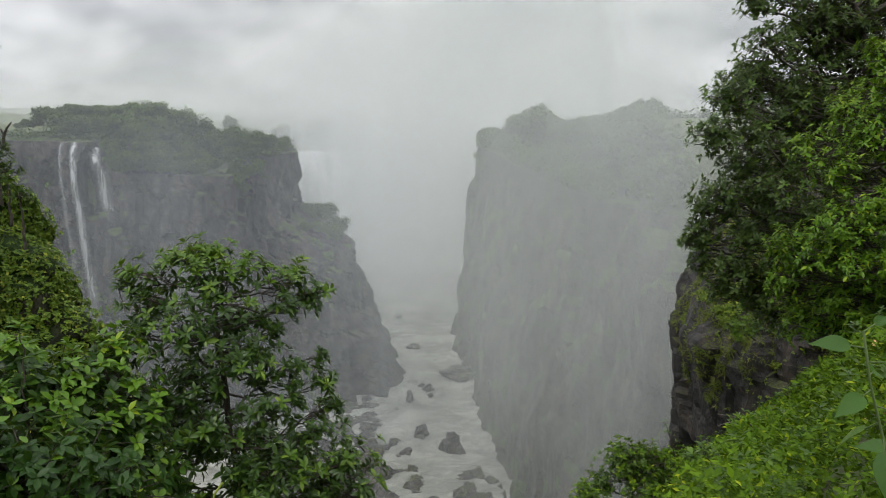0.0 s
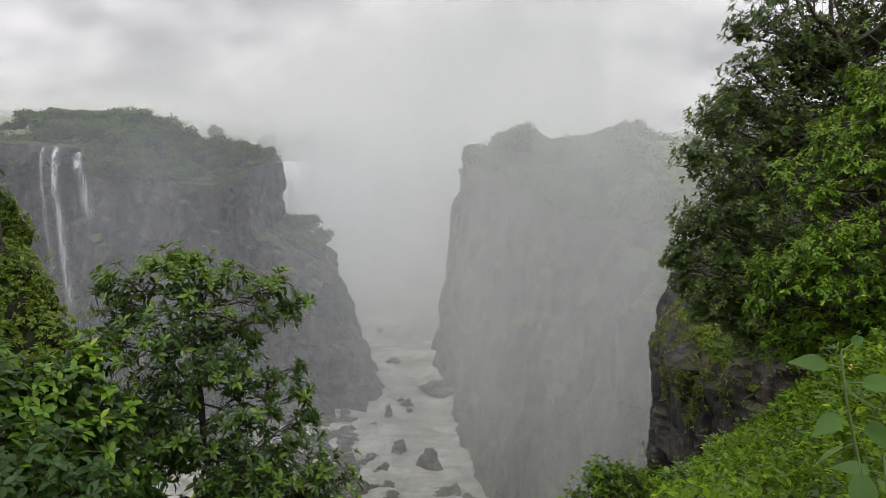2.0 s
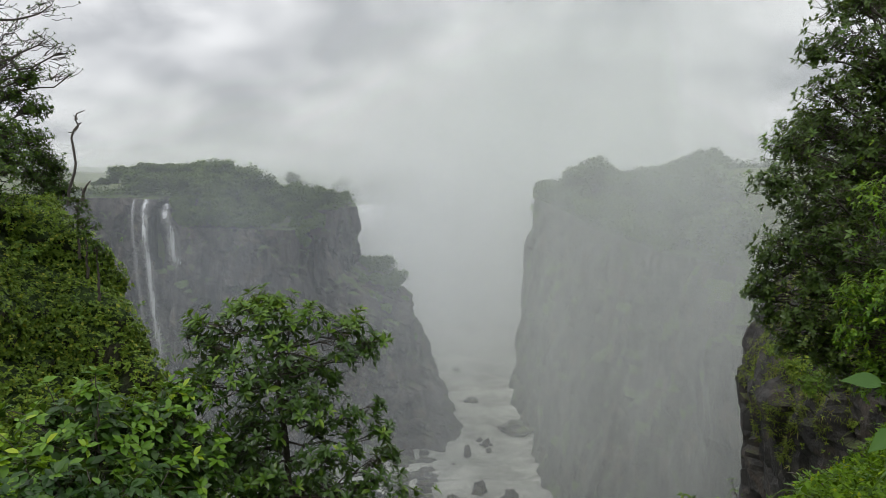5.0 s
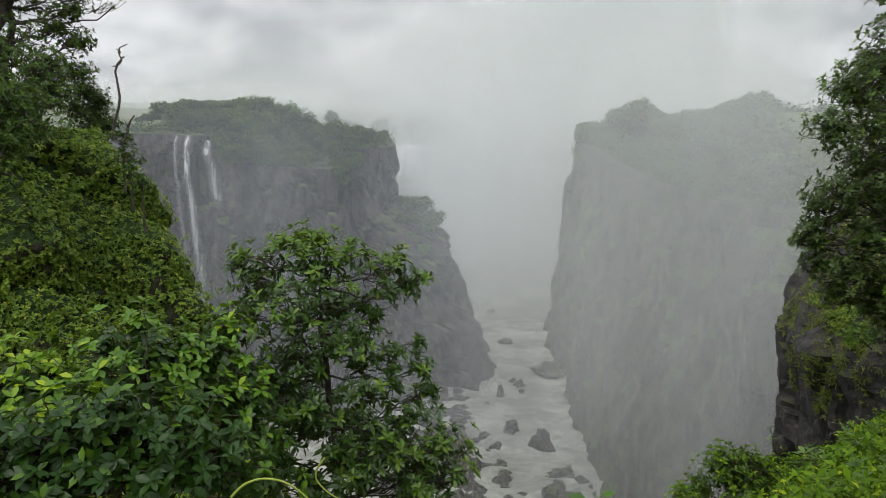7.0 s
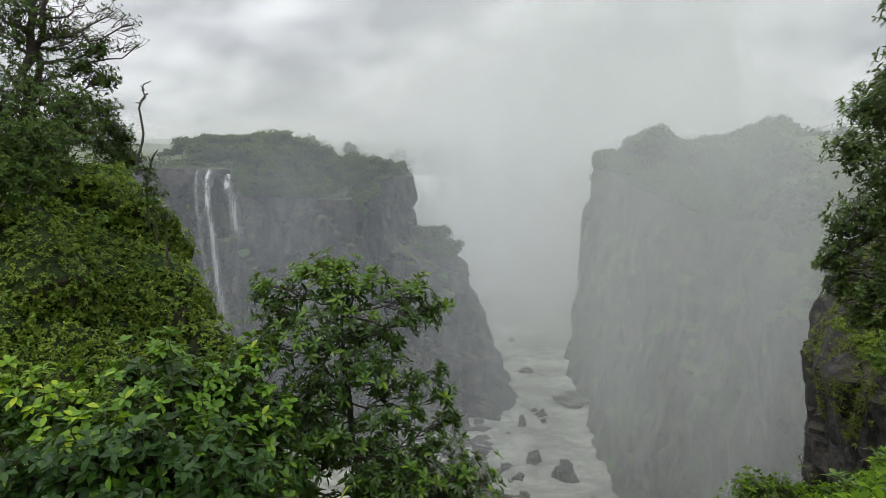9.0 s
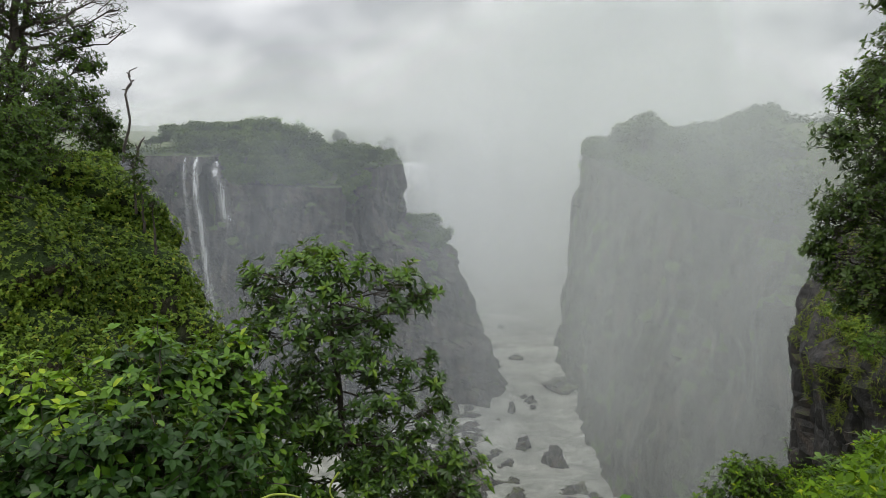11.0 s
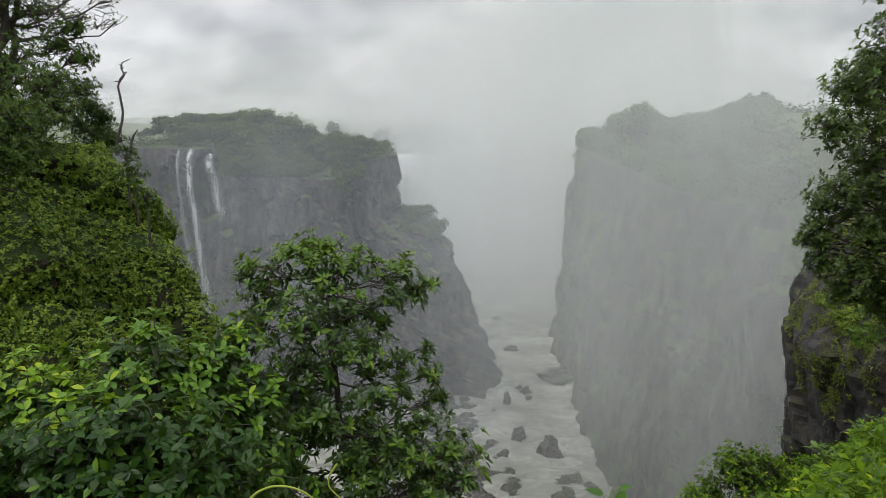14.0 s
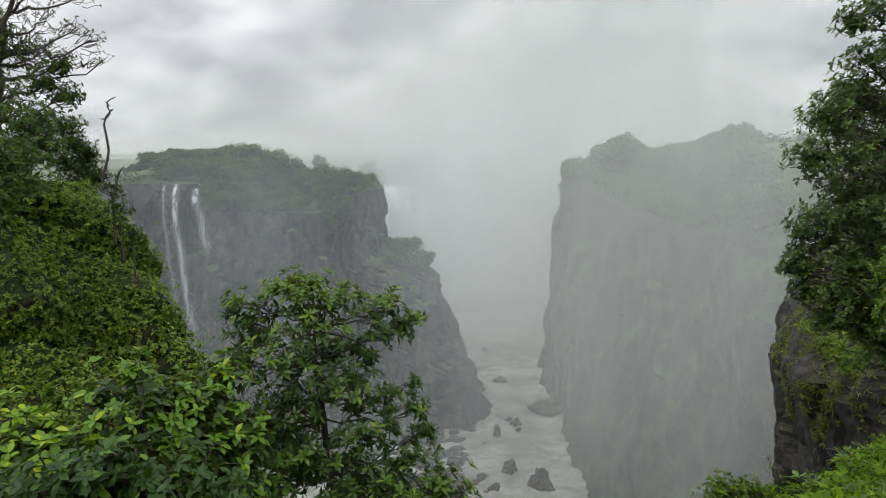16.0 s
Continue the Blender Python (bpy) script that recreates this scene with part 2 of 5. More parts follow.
LEAF_VINE = leaf_material("creeper_leaves", (0.075, 0.14, 0.014), (0.22, 0.31, 0.028), (0.38, 0.38, 0.04), 0.22, 0.5)
LEAF_FAR = leaf_material("plateau_tree_leaves", (0.022, 0.038, 0.014), (0.066, 0.098, 0.030), None, 0.2, 0.6)
LEAF_SCRUB = leaf_material("plateau_scrub_leaves", (0.030, 0.056, 0.016), (0.100, 0.145, 0.040), None, 0.25, 0.6)
LEAF_BROAD = leaf_material("broad_herb_leaves", (0.030, 0.090, 0.008), (0.070, 0.165, 0.013), (0.16, 0.28, 0.018), 0.18, 0.4)
GRASS = leaf_material("lush_grass_blades", (0.075, 0.115, 0.016), (0.175, 0.215, 0.036), (0.30, 0.25, 0.10), 0.3, 0.6)
BARK = bark_material("dark_wet_bark", (0.030, 0.024, 0.018), (0.085, 0.070, 0.055))
BARK_GREEN = bark_material("green_stem", (0.06, 0.10, 0.03), (0.13, 0.18, 0.06))
BARK_DEAD = bark_material("dead_grey_wood", (0.05, 0.042, 0.036), (0.13, 0.115, 0.10))
ROCK_FAR = rock_material("basalt_cliff", (0.013, 0.012, 0.013), (0.085, 0.074, 0.069), (0.045, 0.07, 0.02), 0.35, 0.16, 0.85)
ROCK_RIGHT = rock_material("mossy_basalt_cliff", (0.034, 0.035, 0.029), (0.082, 0.081, 0.066), (0.040, 0.062, 0.020), 0.3, 0.46, 0.85)
ROCK_NEAR = rock_material("near_basalt", (0.019, 0.0185, 0.0185), (0.064, 0.059, 0.055), (0.05, 0.065, 0.02), 1.2, 0.12, 0.8, 0.12, 1.0)
ROCK_WET = rock_material("wet_boulder", (0.035, 0.034, 0.034), (0.085, 0.08, 0.078), (0.04, 0.05, 0.02), 0.6, 0.1, 0.4)
SOIL = rock_material("leafy_hillside_soil", (0.018, 0.024, 0.008), (0.035, 0.042, 0.012), (0.02, 0.042, 0.006), 1.0, 0.8, 0.9)
WATER, GROUND = water_material(), ground_material()


# ---------------------------------------------------------------- mesh helpers
def mesh_of(name, verts, faces, mat, smooth=False, uv=None):
    me = bpy.data.meshes.new(name)
    me.from_pydata([tuple(v) for v in verts], [], [tuple(f) for f in faces])
    me.materials.append(mat)
    if smooth:
        me.polygons.foreach_set("use_smooth", [True] * len(me.polygons))
    if uv is not None:
        layer = me.uv_layers.new(name="rim")
        idx = np.empty(len(me.loops), dtype=np.int32)
        me.loops.foreach_get("vertex_index", idx)
        layer.data.foreach_set("uv", np.asarray(uv, dtype=np.float32)[idx].ravel())
    me.update()
    return me


def part(name, me, parent, label=""):
    ob = new(name, me)
    ob.parent = parent
    return tagged(ob, label)


def thing(name, at, label, category, group="", kind=""):
    ob = new(name)
    ob.location = at
    ob.empty_display_size = 0.2
    return tagged(ob, label, category, group, kind)


def structure(name, me, label, category, kind="structure"):
    return tagged(new(name, me), label, category, "", kind)


def grid_faces(rows, cols):
    i = np.arange(rows * cols).reshape(rows, cols)
    return np.stack([i[:-1, :-1], i[:-1, 1:], i[1:, 1:], i[1:, :-1]], -1).reshape(-1, 4)


def fbm(x, y, z, octaves=3):
    return noise.fractal((x, y, z), 0.9, 2.1, octaves)


def unit(v):
    v = np.asarray(v, dtype=float)
    return v / np.maximum(np.linalg.norm(v, axis=-1, keepdims=True), 1e-9)


# leaf blades: outline along +y, width along x, normal +z, one long
BLADE_FINE = (np.array([(0, 0, 0), (-0.14, 0.25, 0.05), (0, 0.27, 0), (0.14, 0.25, 0.05), (-0.19, 0.60, 0.02), (0, 0.62, -0.05), (0.19, 0.60, 0.02), (0, 1.0, -0.19)]),
              [(0, 2, 1), (0, 3, 2), (1, 2, 5, 4), (2, 3, 6, 5), (4, 5, 7), (5, 6, 7)])
BLADE_BROAD = (np.array([(0, 0, 0), (-0.19, 0.25, 0.05), (0, 0.27, 0), (0.19, 0.25, 0.05), (-0.25, 0.62, 0.02), (0, 0.64, -0.05), (0.25, 0.62, 0.02), (0, 1.0, -0.16)]), BLADE_FINE[1])
WIDE_ROWS = [(0.0, 0.02), (0.08, 0.2), (0.2, 0.31), (0.36, 0.34), (0.54, 0.29), (0.72, 0.19), (0.88, 0.09), (1.02, 0.01)]
BLADE_WIDE = (np.array([(s * w, y - 0.06 * abs(s) * (y < 0.1), 0.16 * w * abs(s) - 0.22 * y * y) for y, w in WIDE_ROWS for s in (-1, -0.5, 0, 0.5, 1)]),
              [(r * 5 + k, r * 5 + k + 1, r * 5 + k + 6, r * 5 + k + 5) for r in range(7) for k in range(4)])
BLADE_PLAIN = (np.array([(0, 0, 0), (-0.23, 0.45, 0.05), (0.23, 0.45, 0.05), (0, 0.5, -0.02), (0, 1.0, -0.08)]), [(0, 3, 1), (0, 2, 3), (1, 3, 4), (3, 2, 4)])
BLADE_CLUMP = (np.array([(0, 0, 0), (-0.42, 0.35, 0.1), (0.38, 0.42, -0.05), (-0.2, 0.85, -0.1), (0.25, 0.95, 0.08)]), [(0, 2, 1), (1, 2, 3), (2, 4, 3)])
BLADE_ROUND = (np.array([(0, 0, 0), (-0.34, 0.4, 0.07), (0.34, 0.4, 0.07), (0, 0.45, -0.02), (0, 1.0, -0.14)]), [(0, 3, 1), (0, 2, 3), (1, 3, 4), (3, 2, 4)])
BLADE_GRASS = (np.array([(-0.06, 0, 0), (0.06, 0, 0), (-0.05, 0.55, 0.05), (0.05, 0.55, 0.05), (0, 1.0, -0.12)]), [(0, 1, 3, 2), (2, 3, 4)])


def leaves_mesh(name, blade, at, along, normal, size, mat):
    """Many leaves in one mesh, from arrays of places, directions, normals and lengths."""
    at, along, normal, size = np.asarray(at), unit(along), np.asarray(normal, dtype=float), np.asarray(size)
    side = unit(np.cross(along, normal))
    face_n = np.cross(side, along)
    v0, f0 = blade
    v = (v0[None, :, 0, None] * side[:, None] + v0[None, :, 1, None] * along[:, None] + v0[None, :, 2, None] * face_n[:, None]) * size[:, None, None] + at[:, None]
    n, k = len(at), len(v0)
    me = bpy.data.meshes.new(name)
    loops, starts, count = [], [], 0
    for f in f0:
        starts.append(count)
        loops.extend(f)
        count += len(f)
    all_loops = (np.array(loops)[None] + (np.arange(n) * k)[:, None]).ravel().astype(np.int32)
    all_starts = (np.array(starts)[None] + (np.arange(n) * count)[:, None]).ravel().astype(np.int32)
    me.vertices.add(n * k)
    me.vertices.foreach_set("co", v.astype(np.float32).ravel())
    me.loops.add(len(all_loops))
    me.loops.foreach_set("vertex_index", all_loops)
    me.polygons.add(len(all_starts))
    me.polygons.foreach_set("loop_start", all_starts)
    me.materials.append(mat)
    me.update(calc_edges=True)
    me.validate()
    return me


def tubes_mesh(name, strokes, mat, sides=6):
    """Tapered limbs: each stroke is (points, first radius, last radius)."""
    verts, faces = [], []
    for pts, r0, r1 in strokes:
        pts = np.asarray(pts, dtype=float)
        d = unit(np.gradient(pts, axis=0))
        a = np.array([1.0, 0.2, 0.1]) if abs(d[0][0]) < 0.8 else np.array([0.1, 0.2, 1.0])
        u = unit(np.cross(d, a))
        w = np.cross(d, u)
        base = len(verts)
        for i in range(len(pts)):
            r = r0 + (r1 - r0) * i / (len(pts) - 1)
            for s in range(sides):
                g = 2 * math.pi * s / sides
                verts.append(pts[i] + r * (math.cos(g) * u[i] + math.sin(g) * w[i]))
        for i in range(len(pts) - 1):
            for s in range(sides):
                a0, a1 = base + i * sides + s, base + i * sides + (s + 1) % sides
                faces.append((a0, a1, a1 + sides, a0 + sides))
        faces.append(tuple(base + (len(pts) - 1) * sides + s for s in range(sides)))
    return mesh_of(name, verts, faces, mat, True)


def bent(rng, a, b, n=6, sag=0.1, wiggle=0.04):
    """A limb from a to b that first rises, with small bends."""
    a, b = np.asarray(a, dtype=float), np.asarray(b, dtype=float)
    s = np.linspace(0, 1, n)[:, None]
    length = np.linalg.norm(b - a)
    p = a + (b - a) * s
    p[:, 2] -= (sag * length * np.sin(s[:, 0] * math.pi))
    p[1:-1] += rng.normal(0, wiggle * length, (n - 2, 3))
    return p


# ---------------------------------------------------------------- cliffs
def resample(rails, step):
    r = np.array(rails, dtype=float)
    d = np.r_[0, np.cumsum(np.hypot(*np.diff(r[:, :2], axis=0).T))]
    m = max(8, int(d[-1] / step))
    s = np.linspace(0, d[-1], m)
    out = np.stack([np.interp(s, d, r[:, k]) for k in range(r.shape[1])], 1)
    w = max(1, int(4 / step))
    if w > 1:
        ker = np.ones(w) / w
        pad = np.pad(out, ((w, w), (0, 0)), mode="edge")
        out = np.stack([np.convolve(pad[:, k], ker, "same")[w:-w] for k in range(r.shape[1])], 1)
    return out


KINK_H = (0.0, 0.09, 0.38, 0.61, 0.69, 0.745, 1.0)
KINK_G = (0.0, 0.0, 0.31, 0.49, 0.66, 1.0, 1.0)


def cliff_points(rails, z0, step, rows, amp, seed, block=6.0, apron=(3, 8, 18), shelf=None, angular=False):
    """Rails: top x, top y, base x, base y, top z, share of the stepped profile. The rock lies on the side of the top."""
    c = resample(rails, step)
    t = np.gradient(c[:, 2:4], axis=0)
    t /= np.linalg.norm(t, axis=1, keepdims=True) + 1e-9
    out = np.stack([t[:, 1], -t[:, 0]], 1)
    grid = np.zeros((rows + len(apron), len(c), 3))
    for j, (tx, ty, bx, by, zt, kink) in enumerate(c):
        for i in range(rows):
            v = i / (rows - 1)
            z = z0 + (zt - z0) * v
            g = (1 - kink) * v + kink * np.interp(v, KINK_H, KINK_G)
            if shelf:
                g = np.interp(v, *shelf)
            x, y = bx + (tx - bx) * g, by + (ty - by) * g
            q = Vector((x / block + seed, y / block, z / (block * 2.6)))
            gaps, cells = noise.voronoi(q)
            cell = cells[0]
            crack = 0.3 * max(0.0, 1 - (gaps[1] - gaps[0]) / 0.06) - 1.0 * noise.cell_vector(cell * 9.7).dot(Vector((q.x - cell.x, q.y - cell.y, 0.22 * (q.z - cell.z))))
            if angular:
                fine_gaps, fine_cells = noise.voronoi(q * 2.3)
                tilt = noise.cell_vector(cell * 9.7)
                d = amp * (1.5 * noise.cell(cell * 9.7) - 0.35 * max(0.0, 1 - (gaps[1] - gaps[0]) / 0.05) + 1.5 * (tilt.x * (q.x - cell.x) + tilt.y * (q.y - cell.y) + 0.4 * tilt.z * (q.z - cell.z)))
                d += amp * (0.4 * noise.cell(fine_cells[0] * 7.3) - 0.2 * max(0.0, 1 - (fine_gaps[1] - fine_gaps[0]) / 0.06) + 0.5 * fbm(x / 9 + seed, y / 9, z / 12))
                grid[i, j] = (x + out[j, 0] * d, y + out[j, 1] * d, z)
                continue
            d = amp * (0.8 * noise.cell(cell * 9.7) - crack + 0.9 * fbm(x / 22 + seed, y / 22, z / 30) + 0.35 * fbm(x / 4, y / 4, z / 5 + seed, 4) + 0.25 * math.sin(z / 3.1 + 3 * fbm(x / 15, y / 15, seed)))
            soft = min(1.0, (1 - v) * 9 + 0.15)
            grid[i, j] = (x + out[j, 0] * d * soft, y + out[j, 1] * d * soft, z)
        for k, a in enumerate(apron):
            x, y = tx - out[j, 0] * a, ty - out[j, 1] * a
            grid[rows + k, j] = (x, y, zt + 0.25 * a ** 0.5 + 0.8 * fbm(x / 9, y / 9, seed))
    return grid


def cliff(name, grid, mat, label):
    r, c = grid.shape[:2]
    f = grid_faces(r, c)[:, ::-1]
    return structure(name, mesh_of(name, grid.reshape(-1, 3), f, mat), label, "cliff")


def grid_normals(g):
    n = np.cross(np.gradient(g, axis=1), np.gradient(g, axis=0))
    return unit(n)


# water level of the gorge
RIVER_Z = -90.4

LEFT_RAILS = [(-190, 228, -188, 218, -7.4, 0), (-93, 231, -92, 223, -7.4, 0), (-68, 233, -66, 224, -7.8, 0), (-60, 218, -58, 207, -15.5, 0),
              (-28, 217, -23, 206, -16.5, 0), (-25, 238, -14, 214, -13, 0.3), (-11, 262, 23, 232, -11.5, 1), (-12, 285, 26, 250, -11.5, 1),
              (-18, 310, 18, 290, -12, 0.8), (-42, 352, -4, 345, -14, 0.4), (-60, 410, -40, 400, -18, 0)]
RIGHT_RAILS = [(230, 372, 232, 366, -6, 0), (100, 340, 98, 334, -8, 0), (66, 312, 56, 306, -9, 0), (60, 290, 51, 285, -9.5, 0), (59, 250, 46.8, 240, -11, 0),
               (60, 190, 45, 186, -15, 0), (61, 150, 43.5, 140, -16, 0), (63, 115, 47, 100, -15, 0), (75, 78, 52, 66, -12, 0), (110, 66, 100, 48, -8, 0)]
NEAR_RAILS = [(62, 66, 50, 70, 5, 0), (42, 60, 32, 62, 4.5, 0), (36.5, 50, 25.8, 46.5, 4.5, 0), (37, 43, 27.0, 41.5, 5, 0), (39, 36, 29.5, 34, 6, 0), (41, 26, 30, 25, 6, 0), (44, 16, 33, 15, 7, 0)]
FAR_RAILS = [(-70, 424, -70, 418, -20.5, 0), (-20, 424, -20, 417, -20.5, 0), (40, 432, 40, 424, -20.5, 0), (240, 450, 240, 442, -19, 0)]

left_grid = cliff_points(LEFT_RAILS, -98, 1.2, 90, 3.0, 3.0, 6.0)
cliff("cliff_left", left_grid, ROCK_FAR, "dark basalt cliff with ledges, grass and bushes along its rim")
right_grid = cliff_points(RIGHT_RAILS, -98, 1.8, 56, 2.0, 11.0, 8.0)
cliff("cliff_right", right_grid, ROCK_RIGHT, "sheer mossy basalt gorge wall veiled in drifting spray")
near_grid = cliff_points(NEAR_RAILS, -60, 0.35, 170, 0.62, 21.0, 2.4, apron=(2, 6, 14), angular=True,
                         shelf=((0, 0.30, 0.58, 0.715, 0.745, 0.82, 0.90, 1.0), (0.16, 0.15, 0.09, 0.0, 0.08, 0.30, 0.62, 1.0)))
cliff("cliff_near", near_grid, ROCK_NEAR, "near wall of jointed grey basalt blocks, grassy above")
far_grid = cliff_points(FAR_RAILS, -98, 4.0, 24, 1.5, 31.0, 9.0)
cliff("cliff_far", far_grid, ROCK_FAR, "distant rock lip under a wide curtain of falling water")

# ---------------------------------------------------------------- ground, river
GORGE = [(-400, 239), (-93, 246), (-81, 248), (-75, 233), (-36, 233), (-38, 256), (-27, 284), (-29, 306), (-40, 330), (-58, 364), (-70, 432), (40, 440), (260, 458),
         (260, 384), (105, 354), (75, 320), (70, 292), (70, 190), (72, 120), (88, 88), (120, 74), (120, 60), (70, 62), (46, 56), (39, 47), (41, 38), (44, 24), (20, 15), (12, 15.5), (6, 14), (0, 13), (-5, 13.5), (-9, 22), (-25, 38), (-70, 60), (-400, 80)]


def inside(x, y, poly):
    hit = False
    for (x0, y0), (x1, y1) in zip(poly, poly[1:] + poly[:1]):
        if (y0 > y) != (y1 > y) and x < (x1 - x0) * (y - y0) / (y1 - y0) + x0:
            hit = not hit
    return hit


def near_slope(x, y):
    """The bank below and beside the lookout."""
    d = max(0.0, y - 0.7)
    z = -0.96 * d if x > 0 else -0.75 * d
    z += 0.76 * max(0.0, x) if y > 0 else 0.25 * max(0.0, x)
    z = max(-13.0, min(5.0, z))
    if x < -6:
        z += min(6.0, 1.1 * (-6 - x))
    return z + 0.12 * fbm(x / 1.7, y / 1.7, 2.0)


def ground_z(x, y):
    if inside(x, y, GORGE):
        return -97.0
    if y < 90 and abs(x) < 130:
        fade = min(1.0, max(0.0, (math.hypot(x, y) - 40) / 60))
        return near_slope(x, y) * (1 - fade) + 1.0 * fade
    if y > 415 and x > -60:
        base = -20.0 + min(14.0, max(0.0, (y - 425) * 0.05))
    else:
        base = -8.6
        if x > 60 and y > 60:
            base = -13 + min(9.0 + 9.0 * min(1.0, max(0.0, (250 - y) / 110)), (x - 60) * 0.6)
        elif x > -62 and y > 220:
            base = -12.8 + min(4.0, max(0, (y - 250) * 0.1)) - (5.5 if y < 232 and x > -60 else 0)
    far = max(0.0, math.hypot(x, y) - 500)
    return base + 1.2 * fbm(x / 40, y / 40, 5.0) + min(12.0, far * 0.004) + min(1, far / 300) * 9 * fbm(x / 420, y / 420, 9.0)


def axis_steps(lo, hi, fine_lo, fine_hi, mid, reach):
    a = list(np.arange(fine_lo, fine_hi, 1.0))
    a = list(np.arange(lo, fine_lo, mid)) + a + list(np.arange(fine_hi, hi, mid))
    s, left, right = mid, [], []
    p, q = a[0], a[-1]
    while p > -reach:
        s *= 1.35
        p, q = p - s, q + s
        left.insert(0, p)
        right.append(q)
    return np.array(left + a + right)


gx, gy = axis_steps(-200, 260, -22, 46, 5.0, 2800), axis_steps(-60, 470, -14, 62, 5.0, 2800)
gv = [(x, y, ground_z(x, y)) for y in gy for x in gx]
structure("ground", mesh_of("ground", gv, grid_faces(len(gy), len(gx)), GROUND, True), "green plateau ground cut by a deep gorge", "ground")

# the river in the gorge: uneven rapids
rx, ry = np.arange(-80, 140, 1.5), np.arange(60, 440, 1.8)
rv = [(x, y, RIVER_Z + 1.1 * fbm(x / 9, y / 6, 1.0, 4) + 0.9 * max(0.0, fbm(x / 16, y / 11, 4.0)) + 0.03 * max(0, y - 200)) for y in ry for x in rx]
structure("river", mesh_of("river", rv, grid_faces(len(ry), len(rx)), WATER, True), "milky foaming rapids on the gorge floor", "river")

def shelf_z(x, y):
    """Low ledges left of the rapids, and broken rocks across their lower end."""
    side = max(0.0, (x - 13 + 5 * fbm(y / 9, 1, 1)) / 8)
    low = max(0.0, (y - 171 + 4 * fbm(x / 8, 3, 1)) / 7)
    rough = 2.2 * fbm(x / 6, y / 5, 12.0, 4) + 1.0 * noise.cell(Vector((x / 3.3, y / 2.7, 3)))
    return RIVER_Z + 0.6 + rough - min(2.8 * side, 0.9 + 1.5 * low)


sx, sy = np.arange(-14, 43, 0.7), np.arange(148, 232, 0.8)
sv = [(x, y, shelf_z(x, y)) for y in sy for x in sx]
structure("rock_shelf", mesh_of("rock_shelf", sv, grid_faces(len(sy), len(sx)), ROCK_WET), "low dark wet rock shelf beside the rapids", "rock shelf")


def veil(name, path, z0, z1, density, scale, shift, edges, low=0.36, high=0.70, layers=1, gap=1.5, label="drifting white spray hanging in the gorge", wave=3.0, **look_of):
    """A bank of spray along a path: thin sheets one behind the other, cut off where nothing of them shows."""
    mat = mist_material(name.replace("mist", "spray"), 1 - (1 - density) ** (1 / layers), scale, shift, edges, low, high, **look_of)
    rim = [e[0] if isinstance(e, tuple) else 0.0 for e in edges]
    path = np.array(path, dtype=float)
    for _ in range(3):
        path = np.concatenate([path[:1], np.stack([0.75 * path[:-1] + 0.25 * path[1:], 0.25 * path[:-1] + 0.75 * path[1:]], 1).reshape(-1, 2), path[-1:]])
    p = resample([(*q, 0) for q in path], 5.0)[:, :2]
    m = len(p)
    us = [j for j in range(m) if rim[0] - 0.01 <= j / (m - 1) <= 1.01 - rim[1]]
    vs = np.linspace(max(0.0, rim[2]), 1 - max(0.0, rim[3]), 10)
    verts, uv, faces = [], [], []
    for k in range(layers):
        base = len(verts)
        for v in vs:
            for j in us:
                x, y = p[j]
                w = wave * fbm(x / 60 + 3, y / 60, v * 1.2 + z0 / 50, 1)
                verts.append((x + w + 0.3 * gap * k, y + w + gap * k, z0 + (z1 - z0) * v))
                uv.append((j / (m - 1), v))
        faces.append(grid_faces(len(vs), len(us)) + base)
    return structure(name, mesh_of(name, verts, np.concatenate(faces), mat, True, uv), label, "mist", "stuff")


def falling_water(name, lip, width, foot_z, mat, lean, label, spread=1.4, bulge=1.2, drift=0.0):
    """A ribbon of water from its lip to where it turns to spray; lean is how far it springs from the wall."""
    rows, cols = 28, 9
    verts, uv = [], []
    for i in range(rows):
        v = i / (rows - 1)
        z = lip[2] + (foot_z - lip[2]) * v
        w = width * (1 + (spread - 1) * v)
        for j in range(cols):
            u = j / (cols - 1)
            x = lip[0] + (u - 0.5) * w + drift * v + 0.25 * width * fbm(v * 4, lip[0], 1.0)
            y = lip[1] - lean * min(1.0, v * 5) ** 0.5 - 1.5 * v - bulge * math.sin(u * math.pi) + 0.3 * fbm(u * 6, v * 9, lip[0])
            verts.append((x, y, z))
            uv.append((u, 1 - v))
    return structure(name, mesh_of(name, verts, grid_faces(rows, cols), mat, True, uv), label, "waterfall")


falling_water("waterfall_main", (-73, 228, -7.6), 2.7, -70, fall_material("white_thread", 0.8, 0.50, 0.5, 0.36, 0.56), 6.5, "tall thin white waterfall plunging down dark rock", 1.7, 1.0, 6.0)
falling_water("waterfall_thread", (-76.5, 228, -7.6), 1.3, -60, fall_material("thin_thread", 0.6, 0.28, 0.5, 0.36, 0.58), 6.0, "faint thread of water beside the main fall", 2.0, 0.8, 5.0)
falling_water("waterfall_side", (-66.7, 228, -9), 3.4, -34, fall_material("side_fall", 0.7, 0.46, 0.45, 0.38, 0.58), 6.0, "short white cascade spilling over the rim", 1.8, 1.0, 6.0)

